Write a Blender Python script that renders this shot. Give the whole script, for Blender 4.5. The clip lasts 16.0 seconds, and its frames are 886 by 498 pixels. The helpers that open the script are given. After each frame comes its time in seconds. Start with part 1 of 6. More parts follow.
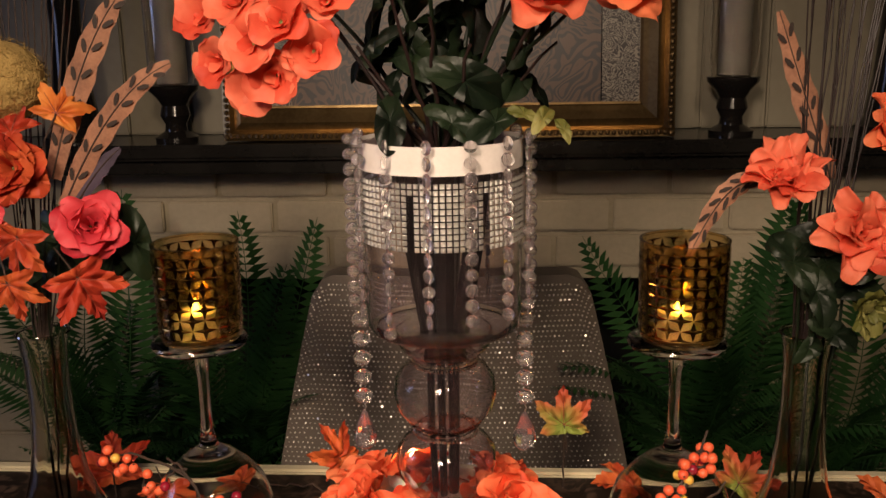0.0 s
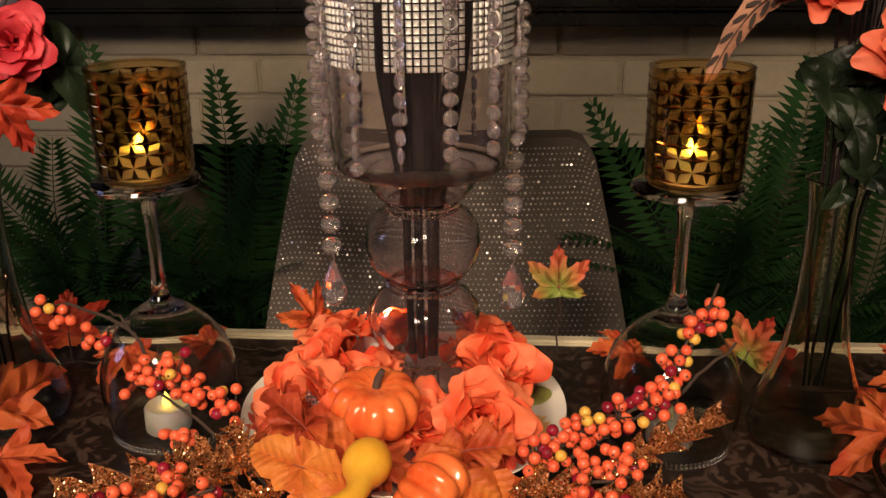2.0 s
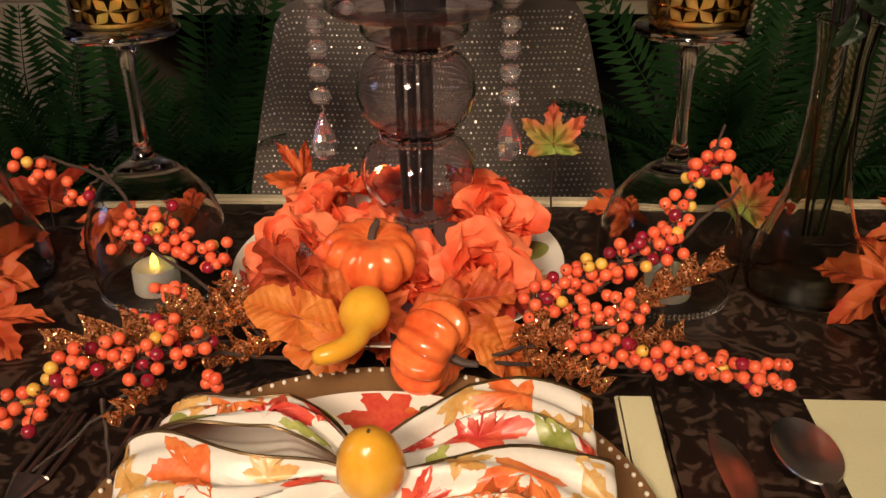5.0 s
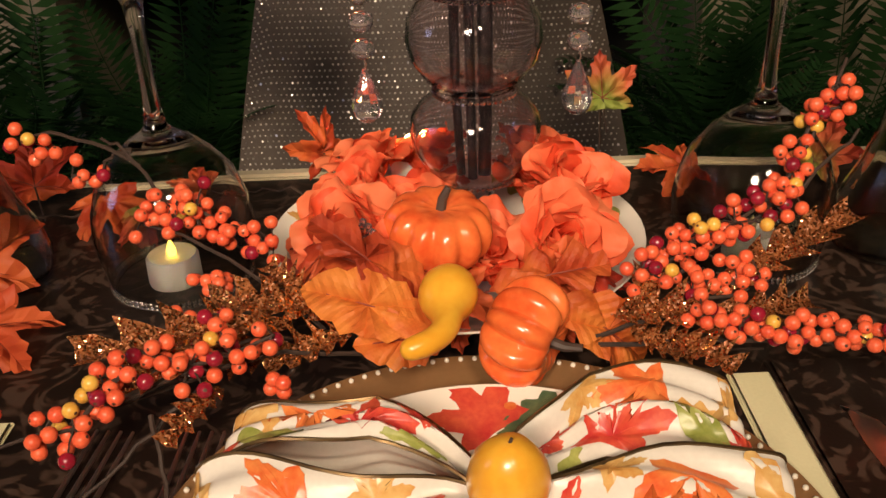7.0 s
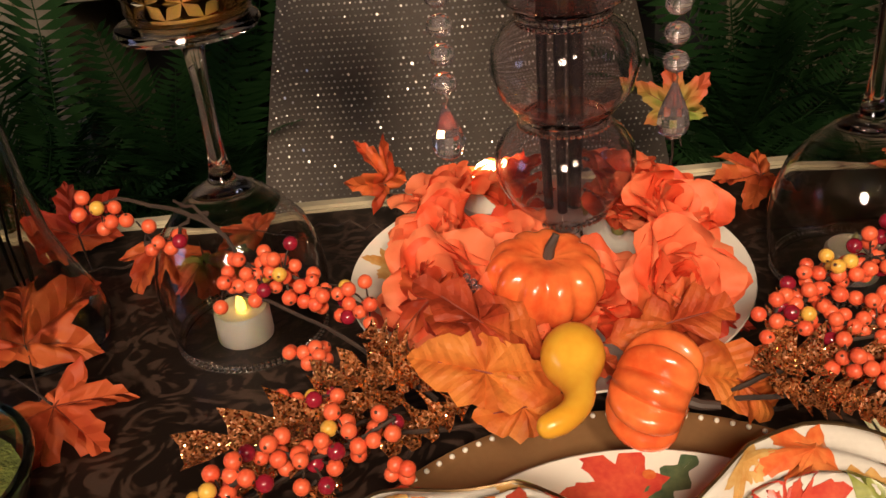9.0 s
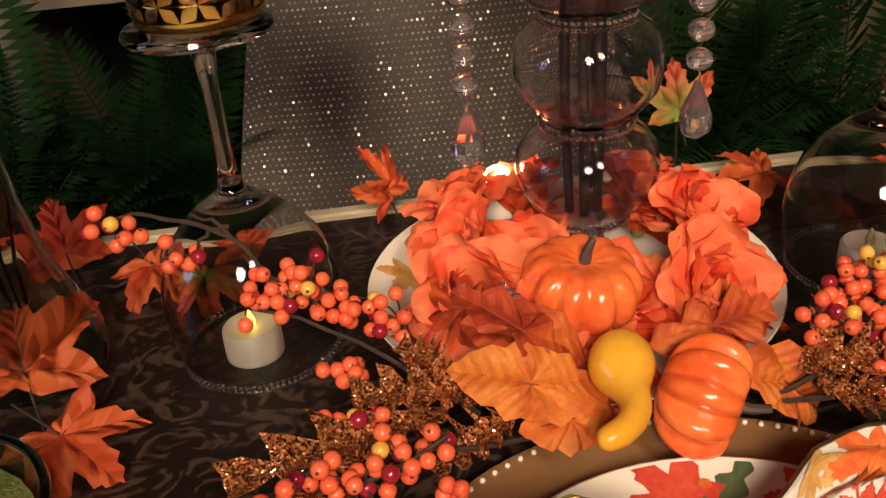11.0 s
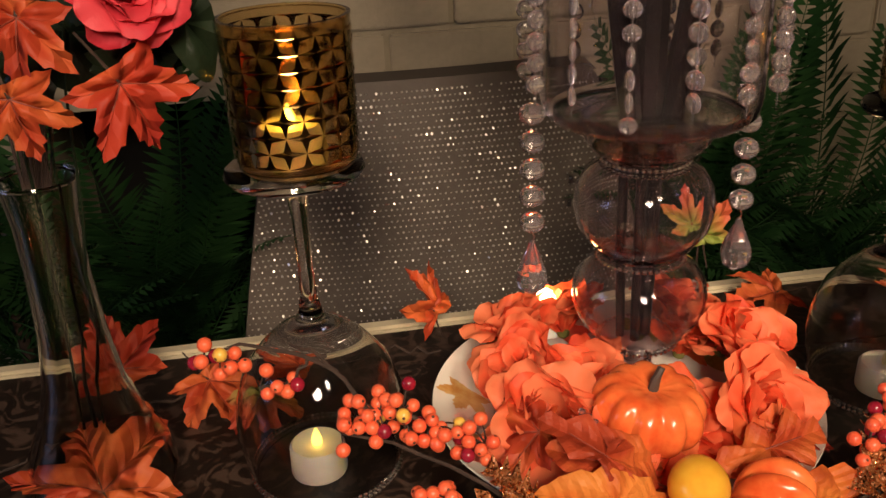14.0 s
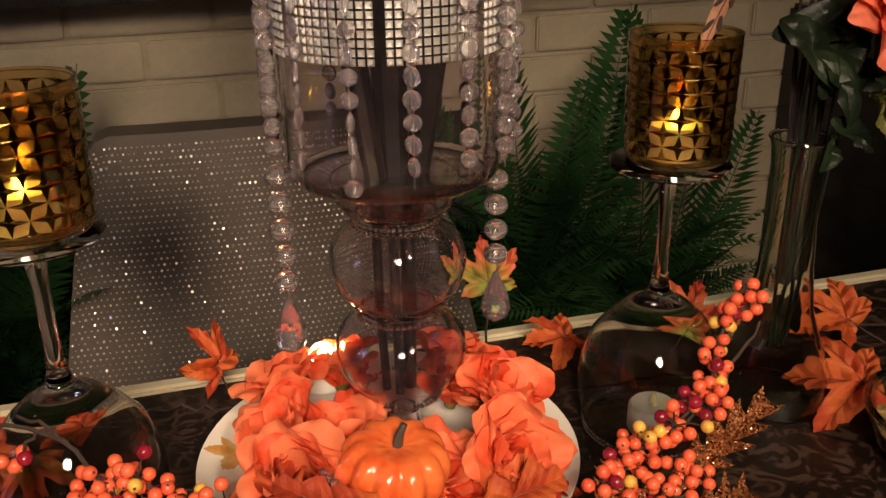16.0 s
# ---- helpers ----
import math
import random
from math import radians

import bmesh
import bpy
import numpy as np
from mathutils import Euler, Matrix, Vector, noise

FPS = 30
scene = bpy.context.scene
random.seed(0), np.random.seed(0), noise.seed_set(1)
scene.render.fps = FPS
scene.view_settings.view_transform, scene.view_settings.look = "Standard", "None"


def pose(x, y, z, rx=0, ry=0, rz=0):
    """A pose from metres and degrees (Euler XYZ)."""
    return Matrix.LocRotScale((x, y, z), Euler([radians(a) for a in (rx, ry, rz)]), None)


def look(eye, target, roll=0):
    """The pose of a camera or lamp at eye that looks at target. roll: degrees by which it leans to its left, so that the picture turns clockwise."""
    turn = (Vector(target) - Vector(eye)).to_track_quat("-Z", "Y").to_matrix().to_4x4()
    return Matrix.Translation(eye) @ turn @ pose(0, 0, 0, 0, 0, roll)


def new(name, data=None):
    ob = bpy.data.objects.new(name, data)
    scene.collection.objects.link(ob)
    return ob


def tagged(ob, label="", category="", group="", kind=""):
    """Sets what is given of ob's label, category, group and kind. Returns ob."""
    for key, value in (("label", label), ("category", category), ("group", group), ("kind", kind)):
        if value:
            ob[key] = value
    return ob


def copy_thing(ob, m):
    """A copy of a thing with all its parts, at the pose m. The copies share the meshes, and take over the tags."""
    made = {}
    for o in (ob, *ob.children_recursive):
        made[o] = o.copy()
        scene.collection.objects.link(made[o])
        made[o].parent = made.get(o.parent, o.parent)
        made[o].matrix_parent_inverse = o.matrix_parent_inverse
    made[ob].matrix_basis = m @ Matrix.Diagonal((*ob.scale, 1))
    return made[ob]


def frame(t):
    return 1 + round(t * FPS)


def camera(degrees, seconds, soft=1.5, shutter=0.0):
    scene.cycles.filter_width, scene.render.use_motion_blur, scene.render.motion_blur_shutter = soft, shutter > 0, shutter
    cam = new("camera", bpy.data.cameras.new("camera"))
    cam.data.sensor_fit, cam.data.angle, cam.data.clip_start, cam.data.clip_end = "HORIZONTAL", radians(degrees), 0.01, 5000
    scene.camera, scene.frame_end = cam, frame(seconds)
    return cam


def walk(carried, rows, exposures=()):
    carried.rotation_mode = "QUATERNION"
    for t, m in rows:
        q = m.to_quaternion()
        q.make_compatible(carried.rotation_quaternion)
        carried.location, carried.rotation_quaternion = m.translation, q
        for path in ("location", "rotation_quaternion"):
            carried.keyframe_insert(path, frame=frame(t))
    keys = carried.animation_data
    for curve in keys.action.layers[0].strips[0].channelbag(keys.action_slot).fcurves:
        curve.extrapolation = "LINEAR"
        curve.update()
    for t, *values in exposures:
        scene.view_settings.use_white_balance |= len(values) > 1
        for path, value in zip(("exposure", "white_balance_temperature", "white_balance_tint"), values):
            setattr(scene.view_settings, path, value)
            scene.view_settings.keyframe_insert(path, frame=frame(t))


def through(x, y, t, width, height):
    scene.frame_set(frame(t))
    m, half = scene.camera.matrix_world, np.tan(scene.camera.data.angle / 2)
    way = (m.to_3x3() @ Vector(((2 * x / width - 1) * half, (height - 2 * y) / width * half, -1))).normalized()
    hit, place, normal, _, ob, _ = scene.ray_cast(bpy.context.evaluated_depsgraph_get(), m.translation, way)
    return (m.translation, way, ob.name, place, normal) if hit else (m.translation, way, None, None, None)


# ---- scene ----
cam = camera(51.5, 16.0)
PATH = [
    (0, (0.052, 0.116, 1.226), (-0.075, 2.057, 0.761), -1.1),
    (0.5, (0.055, 0.144, 1.209), (-0.032, 2.074, 0.694), -0.1),
    (0.6, (0.073, 0.151, 1.21), (-0.058, 2.073, 0.673), -0.3),
    (1, (0.063, 0.163, 1.19), (-0.042, 2.08, 0.629), -0.0),
    (1.5, (0.064, 0.178, 1.177), (-0.069, 2.073, 0.552), -0.3),
    (2, (0.069, 0.199, 1.158), (-0.075, 2.072, 0.47), -0.6),
    (2.5, (0.065, 0.209, 1.148), (-0.074, 2.063, 0.411), -1.0),
    (3, (0.062, 0.211, 1.135), (-0.074, 2.045, 0.35), -0.8),
    (3.5, (0.066, 0.208, 1.128), (-0.077, 2.027, 0.31), -0.9),
    (4, (0.073, 0.207, 1.121), (-0.07, 2.016, 0.279), -0.9),
    (4.5, (0.076, 0.205, 1.116), (-0.056, 2.005, 0.253), -1.0),
    (5, (0.057, 0.206, 1.122), (-0.041, 1.988, 0.218), -0.8),
    (5.2, (0.044, 0.212, 1.119), (-0.037, 1.988, 0.202), -1.0),
    (7.5, (-0.03, 0.29, 1.081), (-0.017, 2.041, 0.116), -2.2),
    (8, (-0.035, 0.299, 1.082), (-0.031, 2.043, 0.104), -2.0),
    (8.5, (-0.058, 0.312, 1.104), (-0.059, 2.057, 0.126), -3.7),
    (8.7, (-0.073, 0.323, 1.104), (-0.064, 2.062, 0.117), -4.5),
    (10.8, (-0.114, 0.36, 1.107), (0.0, 2.078, 0.09), -5.1),
    (11, (-0.131, 0.358, 1.099), (0.014, 2.087, 0.105), -4.8),
    (11.5, (-0.153, 0.365, 1.094), (-0.004, 2.095, 0.101), -4.1),
    (12, (-0.175, 0.366, 1.093), (-0.026, 2.095, 0.098), -4.1),
    (12.5, (-0.188, 0.361, 1.096), (-0.011, 2.105, 0.133), -3.9),
    (13, (-0.2, 0.359, 1.109), (0.028, 2.124, 0.196), -3.2),
    (13.5, (-0.209, 0.355, 1.129), (0.039, 2.139, 0.259), -2.9),
    (14, (-0.207, 0.346, 1.144), (0.076, 2.141, 0.308), -2.5),
    (14.5, (-0.195, 0.329, 1.157), (0.097, 2.147, 0.375), -2.9),
    (15, (-0.164, 0.326, 1.16), (0.196, 2.141, 0.402), -2.2),
    (15.2, (-0.144, 0.324, 1.162), (0.224, 2.138, 0.404), -2.0),
    (15.5, (-0.138, 0.324, 1.16), (0.307, 2.12, 0.4), -1.2),
    (16, (-0.119, 0.326, 1.158), (0.39, 2.098, 0.384), -1.0),
]
walk(cam, [(t, look(eye, target, roll)) for t, eye, target, roll in PATH])

# ---- light ----
world = bpy.data.worlds.new("world")
world.use_nodes = True
world.node_tree.nodes["Background"].inputs[0].default_value = (1.0, 0.82, 0.62, 1)
world.node_tree.nodes["Background"].inputs[1].default_value = 0.02
scene.world = world
scene.view_settings.exposure = 0.0


def lamp(name, kind, place, target, power, color, size, spread=180):
    data = bpy.data.lights.new(name, kind)
    data.energy, data.color = power, color
    if kind == "AREA":
        data.shape, data.size = "DISK", size
        data.spread = radians(spread)
    else:
        data.shadow_soft_size = size
    ob = new(name, data)
    ob.matrix_world = look(place, target)
    return ob


lamp("dining_lamp_light", "AREA", (-0.3, -0.6, 1.74), (0, 1.02, 0.90), 2.95, (1.0, 0.77, 0.57), 0.36, 54)
# added fill that lifts the shadows; stands for no known fixture
lamp("shadow_fill_light", "AREA", (0.30, -0.8, 2.25), (0.02, 0.96, 0.84), 2.25, (1.0, 0.77, 0.55), 0.3, 54)
# bluish light from the left for the glass glints; its source is unseen
lamp("bluish_left_light", "AREA", (-1.9, 0.7, 1.3), (-0.1, 0.9, 0.95), 2.2, (0.50, 0.58, 1.0), 0.55)


# ---- materials ----
def grain(name, base, second=None, rough=0.6, metal=0.0, scale=20.0, fine=180.0, bump=0.0, depth=0.002, trans=0.0, ior=1.45,
          spread=0.0, sub=0.0, coat=0.0, emit=None, power=0.0, island=False, alpha=1.0, spec=0.5):
    """A surface with stains at one scale and grain at a finer one; spread varies it from object to object."""
    m = bpy.data.materials.new(name)
    m.use_nodes = True
    nt = m.node_tree
    b = nt.nodes["Principled BSDF"]
    b.inputs["Roughness"].default_value, b.inputs["Metallic"].default_value = rough, metal
    b.inputs["Transmission Weight"].default_value, b.inputs["IOR"].default_value = trans, ior
    b.inputs["Coat Weight"].default_value, b.inputs["Coat Roughness"].default_value = coat, 0.08
    b.inputs["Subsurface Weight"].default_value = sub
    b.inputs["Subsurface Radius"].default_value = (0.006, 0.003, 0.0015)
    b.inputs["Specular IOR Level"].default_value = spec
    b.inputs["Alpha"].default_value = alpha
    if second is None:
        second = tuple(c * 0.7 for c in base)
    co = nt.nodes.new("ShaderNodeTexCoord")
    n1 = nt.nodes.new("ShaderNodeTexNoise")
    n1.inputs["Scale"].default_value, n1.inputs["Detail"].default_value = scale, 4
    n2 = nt.nodes.new("ShaderNodeTexNoise")
    n2.inputs["Scale"].default_value, n2.inputs["Detail"].default_value = fine, 3
    nt.links.new(co.outputs["Object"], n1.inputs["Vector"])
    nt.links.new(co.outputs["Object"], n2.inputs["Vector"])
    add = nt.nodes.new("ShaderNodeMath")
    add.operation = "MULTIPLY_ADD"
    nt.links.new(n2.outputs["Fac"], add.inputs[0])
    add.inputs[1].default_value = 0.45
    nt.links.new(n1.outputs["Fac"], add.inputs[2])
    last = add.outputs[0]
    if spread:
        info = nt.nodes.new("ShaderNodeNewGeometry" if island else "ShaderNodeObjectInfo")
        more = nt.nodes.new("ShaderNodeMath")
        more.operation = "MULTIPLY_ADD"
        nt.links.new(info.outputs["Random Per Island" if island else "Random"], more.inputs[0])
        more.inputs[1].default_value = spread
        nt.links.new(last, more.inputs[2])
        last = more.outputs[0]
    ramp = nt.nodes.new("ShaderNodeValToRGB")
    ramp.color_ramp.elements[0].position, ramp.color_ramp.elements[1].position = 0.45, 0.95 + spread * 0.6
    ramp.color_ramp.elements[0].color, ramp.color_ramp.elements[1].color = (*second, 1), (*base, 1)
    nt.links.new(last, ramp.inputs[0])
    nt.links.new(ramp.outputs[0], b.inputs["Base Color"])
    if bump:
        bp = nt.nodes.new("ShaderNodeBump")
        bp.inputs["Strength"].default_value, bp.inputs["Distance"].default_value = bump, depth
        nt.links.new(add.outputs[0], bp.inputs["Height"])
        nt.links.new(bp.outputs[0], b.inputs["Normal"])
    if emit:
        b.inputs["Emission Color"].default_value, b.inputs["Emission Strength"].default_value = (*emit, 1), power
    return m


def leaf_mat(name, a, b_, c, scale=25.0, rough=0.55, radial=0.0, through=0.2, offset=0.0):
    """Dyed cloth leaf or petal: three tones in blotches, radial shifting them outward from the middle, some light let
    through.
    """
    m = bpy.data.materials.new(name)
    m.use_nodes = True
    nt = m.node_tree
    b = nt.nodes["Principled BSDF"]
    b.inputs["Roughness"].default_value = rough
    b.inputs["Specular IOR Level"].default_value = 0.3
    co = nt.nodes.new("ShaderNodeTexCoord")
    n1 = nt.nodes.new("ShaderNodeTexNoise")
    n1.inputs["Scale"].default_value, n1.inputs["Detail"].default_value = scale, 3
    info = nt.nodes.new("ShaderNodeObjectInfo")
    mix = nt.nodes.new("ShaderNodeMath")
    mix.operation = "MULTIPLY_ADD"
    nt.links.new(info.outputs["Random"], mix.inputs[0])
    mix.inputs[1].default_value = 0.26
    nt.links.new(co.outputs["Object"], n1.inputs["Vector"])
    nt.links.new(n1.outputs["Fac"], mix.inputs[2])
    ramp = nt.nodes.new("ShaderNodeValToRGB")
    ramp.color_ramp.elements[0].position, ramp.color_ramp.elements[1].position = 0.36, 0.76
    ramp.color_ramp.elements[0].color, ramp.color_ramp.elements[1].color = (*a, 1), (*c, 1)
    e = ramp.color_ramp.elements.new(0.55)
    e.color = (*b_, 1)
    last = mix.outputs[0]
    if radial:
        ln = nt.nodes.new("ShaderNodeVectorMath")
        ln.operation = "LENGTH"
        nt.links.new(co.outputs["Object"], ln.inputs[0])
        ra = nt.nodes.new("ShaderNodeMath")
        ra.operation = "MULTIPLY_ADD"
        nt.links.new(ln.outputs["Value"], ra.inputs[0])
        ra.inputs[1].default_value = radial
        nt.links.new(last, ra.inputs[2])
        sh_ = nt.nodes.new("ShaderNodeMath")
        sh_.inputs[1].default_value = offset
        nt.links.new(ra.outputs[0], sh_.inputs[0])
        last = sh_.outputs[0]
    nt.links.new(last, ramp.inputs[0])
    nt.links.new(ramp.outputs[0], b.inputs["Base Color"])
    n2 = nt.nodes.new("ShaderNodeTexNoise")
    n2.inputs["Scale"].default_value = 90
    n2.inputs["Detail"].default_value = 4
    nt.links.new(co.outputs["Object"], n2.inputs["Vector"])
    bp = nt.nodes.new("ShaderNodeBump")
    bp.inputs["Strength"].default_value, bp.inputs["Distance"].default_value = 0.7, 0.0022
    nt.links.new(n2.outputs["Fac"], bp.inputs["Height"])
    nt.links.new(bp.outputs[0], b.inputs["Normal"])
    tr = nt.nodes.new("ShaderNodeBsdfTranslucent")
    nt.links.new(ramp.outputs[0], tr.inputs[0])
    sh = nt.nodes.new("ShaderNodeMixShader")
    sh.inputs[0].default_value = through
    nt.links.new(b.outputs[0], sh.inputs[1])
    nt.links.new(tr.outputs[0], sh.inputs[2])
    nt.links.new(sh.outputs[0], nt.nodes["Material Output"].inputs[0])
    return m


def glass_mat(name, color, rough=0.01, ior=1.45, film=0.0):
    """Glass; film: thin diffuse haze, dust on the vase, added brightness on the crystals."""
    m = grain(name, color, tuple(c * 0.96 for c in color), rough=rough, trans=1.0, ior=ior, scale=8)
    if film:
        nt = m.node_tree
        d = nt.nodes.new("ShaderNodeBsdfDiffuse")
        d.inputs[0].default_value = (0.78, 0.66, 0.70, 1)
        sh = nt.nodes.new("ShaderNodeMixShader")
        sh.inputs[0].default_value = film
        nt.links.new(nt.nodes["Principled BSDF"].outputs[0], sh.inputs[1])
        nt.links.new(d.outputs[0], sh.inputs[2])
        nt.links.new(sh.outputs[0], nt.nodes["Material Output"].inputs[0])
    return m


BRICK = grain("painted_brick", (0.50, 0.425, 0.30), (0.40, 0.335, 0.235), rough=0.6, scale=14, fine=120, bump=0.5, depth=0.004, spread=0.12)
MORTAR = grain("painted_mortar", (0.45, 0.385, 0.275), (0.36, 0.305, 0.21), rough=0.8, scale=20, fine=160, bump=0.5)
PANEL = grain("painted_panelling", (0.31, 0.275, 0.205), (0.24, 0.21, 0.155), rough=0.5, scale=5, fine=60, bump=0.15)
PLAIN = grain("plain_wall", (0.45, 0.36, 0.25), (0.38, 0.30, 0.2), rough=0.8, scale=3, fine=50, bump=0.1)
# near-black matte, for the firebox back and the potting soil
MATTEBLACK = grain("matte_black", (0.012, 0.011, 0.010), rough=0.9, scale=10, bump=0.4)
STONE = grain("black_marble", (0.018, 0.016, 0.014), (0.008, 0.007, 0.006), rough=0.22, scale=12, fine=90)
OAK = grain("dark_floor_wood", (0.10, 0.06, 0.035), (0.05, 0.03, 0.018), rough=0.4, scale=4, fine=60, bump=0.1)
CREAM = grain("cream_cloth", (0.80, 0.76, 0.48), (0.70, 0.66, 0.40), rough=0.85, scale=15, fine=500, bump=0.4, depth=0.0006)
BROWNCLOTH = grain("dark_brown_cloth", (0.035, 0.02, 0.012), (0.015, 0.009, 0.006), rough=0.6, scale=30, fine=500, bump=0.4, depth=0.0006)
EDGE = grain("cream_table_edge", (0.62, 0.55, 0.38), (0.5, 0.44, 0.3), rough=0.5, scale=20)
SEQUIN = grain("silver_sequin", (0.80, 0.75, 0.68), (0.5, 0.46, 0.41), rough=0.32, metal=0.55, spread=0.5, island=True)
COVER = grain("taupe_chair_cover", (0.145, 0.118, 0.096), (0.10, 0.08, 0.065), rough=0.45, scale=8, fine=300, bump=0.3)
GLASS = glass_mat("clear_glass", (1.0, 0.98, 0.96))
PINKGLASS = glass_mat("pinkish_glass", (1.0, 0.94, 0.97), film=0.007)
SMOKEGLASS = glass_mat("smoky_green_glass", (0.93, 0.91, 0.83))
AMBER = glass_mat("amber_glass", (0.92, 0.70, 0.36), rough=0.13)
GREENGLASS = glass_mat("green_glass", (0.75, 0.92, 0.80))
# diffuse haze mixed into the colour so the beads look brighter
CRYSTAL = glass_mat("crystal", (1.0, 1.0, 1.0), ior=1.52, film=0.06)
SILVER = grain("silver_stud", (0.95, 0.92, 0.88), (0.8, 0.77, 0.74), rough=0.42, metal=1.0, spread=0.3, island=True)
STUD = grain("bright_stud", (0.95, 0.92, 0.88), (0.7, 0.67, 0.64), rough=0.16, metal=1.0, spread=0.4, island=True)
STEEL = grain("polished_steel", (0.85, 0.82, 0.78), (0.7, 0.68, 0.65), rough=0.28, metal=1.0)
GOLDCOAT = grain("gold_coating", (0.34, 0.205, 0.065), (0.20, 0.11, 0.035), rough=0.1, metal=1.0, scale=60)
GOLDFRAME = grain("old_gold", (0.40, 0.27, 0.12), (0.18, 0.11, 0.045), rough=0.3, metal=0.9, scale=14, fine=160, bump=0.2)
DARKGOLD = grain("dark_gold", (0.20, 0.13, 0.06), (0.06, 0.04, 0.02), rough=0.35, metal=0.8, scale=60)
BLACK = grain("black_gloss", (0.014, 0.012, 0.011), rough=0.12, scale=10)
DARKBARK = grain("dark_bark", (0.055, 0.032, 0.022), (0.02, 0.012, 0.010), rough=0.7, scale=90, fine=400, bump=0.6, depth=0.001)
DARKSTEM = grain("purple_brown_stem", (0.022, 0.011, 0.010), (0.010, 0.006, 0.006), rough=0.42, scale=50)
WAX = grain("white_wax", (0.85, 0.82, 0.74), (0.78, 0.74, 0.64), rough=0.45, sub=0.2, scale=20)
# white wax darkened: the dimness inside the hurricane glass is put into its colour
DIMWAX = grain("dimmed_wax", (0.42, 0.39, 0.34), (0.34, 0.31, 0.27), rough=0.5, scale=20)
WHITEBAND = grain("white_satin", (0.72, 0.66, 0.63), (0.62, 0.56, 0.53), rough=0.4, scale=30, fine=300, bump=0.2)
CHINA = grain("white_china", (0.86, 0.82, 0.72), (0.82, 0.78, 0.68), rough=0.12, coat=0.5, scale=4)
CHARGER = grain("tan_gold_lacquer", (0.34, 0.19, 0.085), (0.28, 0.15, 0.065), rough=0.3, metal=0.35, scale=10, fine=300)
PEARL = grain("pearl_bead", (0.88, 0.82, 0.70), rough=0.2, coat=0.6)
SATIN = grain("white_satin_print", (0.76, 0.72, 0.64), (0.66, 0.61, 0.54), rough=0.32, scale=30, fine=400, bump=0.15, depth=0.0006)
BERRY = grain("orange_berry", (0.80, 0.135, 0.055), (0.60, 0.055, 0.026), rough=0.36, coat=0.25, scale=150, fine=500, bump=0.35, depth=0.0008, spread=0.5)
REDBERRY = grain("dark_red_berry", (0.28, 0.012, 0.03), (0.14, 0.006, 0.015), rough=0.25, coat=0.4, scale=60, spread=0.4)
YELBERRY = grain("yellow_berry", (0.78, 0.46, 0.08), (0.6, 0.28, 0.04), rough=0.3, coat=0.3, scale=60, spread=0.4)
PUMPKIN = grain("glazed_pumpkin", (0.86, 0.21, 0.055), (0.62, 0.065, 0.015), rough=0.24, coat=0.5, scale=34, fine=160, bump=0.3, depth=0.0012)
GOURD = grain("yellow_gourd", (0.80, 0.44, 0.045), (0.72, 0.31, 0.02), rough=0.3, coat=0.3, scale=25, fine=200)
STEM = grain("pumpkin_stem", (0.075, 0.05, 0.04), rough=0.5, scale=60)
# petal tones run from darker near the flower's centre to lighter outward
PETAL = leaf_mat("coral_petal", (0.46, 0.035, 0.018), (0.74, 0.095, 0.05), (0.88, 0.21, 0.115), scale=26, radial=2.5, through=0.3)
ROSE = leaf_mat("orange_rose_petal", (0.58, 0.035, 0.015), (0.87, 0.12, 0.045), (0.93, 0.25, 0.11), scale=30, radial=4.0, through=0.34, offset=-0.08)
REDROSE = leaf_mat("red_rose_petal", (0.26, 0.008, 0.02), (0.50, 0.02, 0.04), (0.74, 0.07, 0.09), scale=18, radial=5.0)
MAPLE = leaf_mat("maple_orange", (0.24, 0.018, 0.011), (0.46, 0.055, 0.02), (0.64, 0.14, 0.038), scale=34, radial=-2.5, offset=0.06)
MAPLERED = leaf_mat("maple_red", (0.30, 0.02, 0.012), (0.50, 0.05, 0.022), (0.66, 0.13, 0.04), scale=20, radial=-3.0, offset=0.08)
MAPLEGREEN = leaf_mat("maple_green_red", (0.52, 0.05, 0.03), (0.60, 0.13, 0.05), (0.30, 0.36, 0.07), scale=16, radial=-9.5, offset=0.24)
MAPLEGOLD = leaf_mat("leaf_ochre", (0.34, 0.06, 0.015), (0.62, 0.16, 0.03), (0.76, 0.28, 0.06), scale=45)
DARKLEAF = leaf_mat("dark_green_leaf", (0.004, 0.006, 0.004), (0.007, 0.013, 0.007), (0.015, 0.026, 0.012), scale=20, rough=0.42)
LIMELEAF = leaf_mat("yellow_green_leaf", (0.06, 0.07, 0.015), (0.13, 0.13, 0.03), (0.26, 0.24, 0.08), scale=20)
FERN = leaf_mat("fern_green", (0.006, 0.022, 0.007), (0.016, 0.056, 0.015), (0.038, 0.108, 0.030), scale=6)
MOSS = grain("tan_moss", (0.45, 0.30, 0.10), (0.22, 0.14, 0.04), rough=0.9, scale=90, fine=500, bump=1.0, depth=0.004)
GREENMOSS = grain("green_moss", (0.20, 0.24, 0.05), (0.07, 0.09, 0.02), rough=0.9, scale=120, fine=500, bump=1.0, depth=0.004)
FEATHER = grain("feather_brown", (0.36, 0.17, 0.10), (0.18, 0.08, 0.05), rough=0.7, scale=50, fine=400)
FEATHERBAR = grain("feather_bar", (0.03, 0.018, 0.014), rough=0.7, scale=50)
PURPLEFEATHER = grain("feather_purple", (0.07, 0.05, 0.08), (0.03, 0.02, 0.035), rough=0.6, scale=50)
FLAME = grain("led_flame", (0.9, 0.6, 0.1), rough=0.4, emit=(1.0, 0.58, 0.08), power=32)
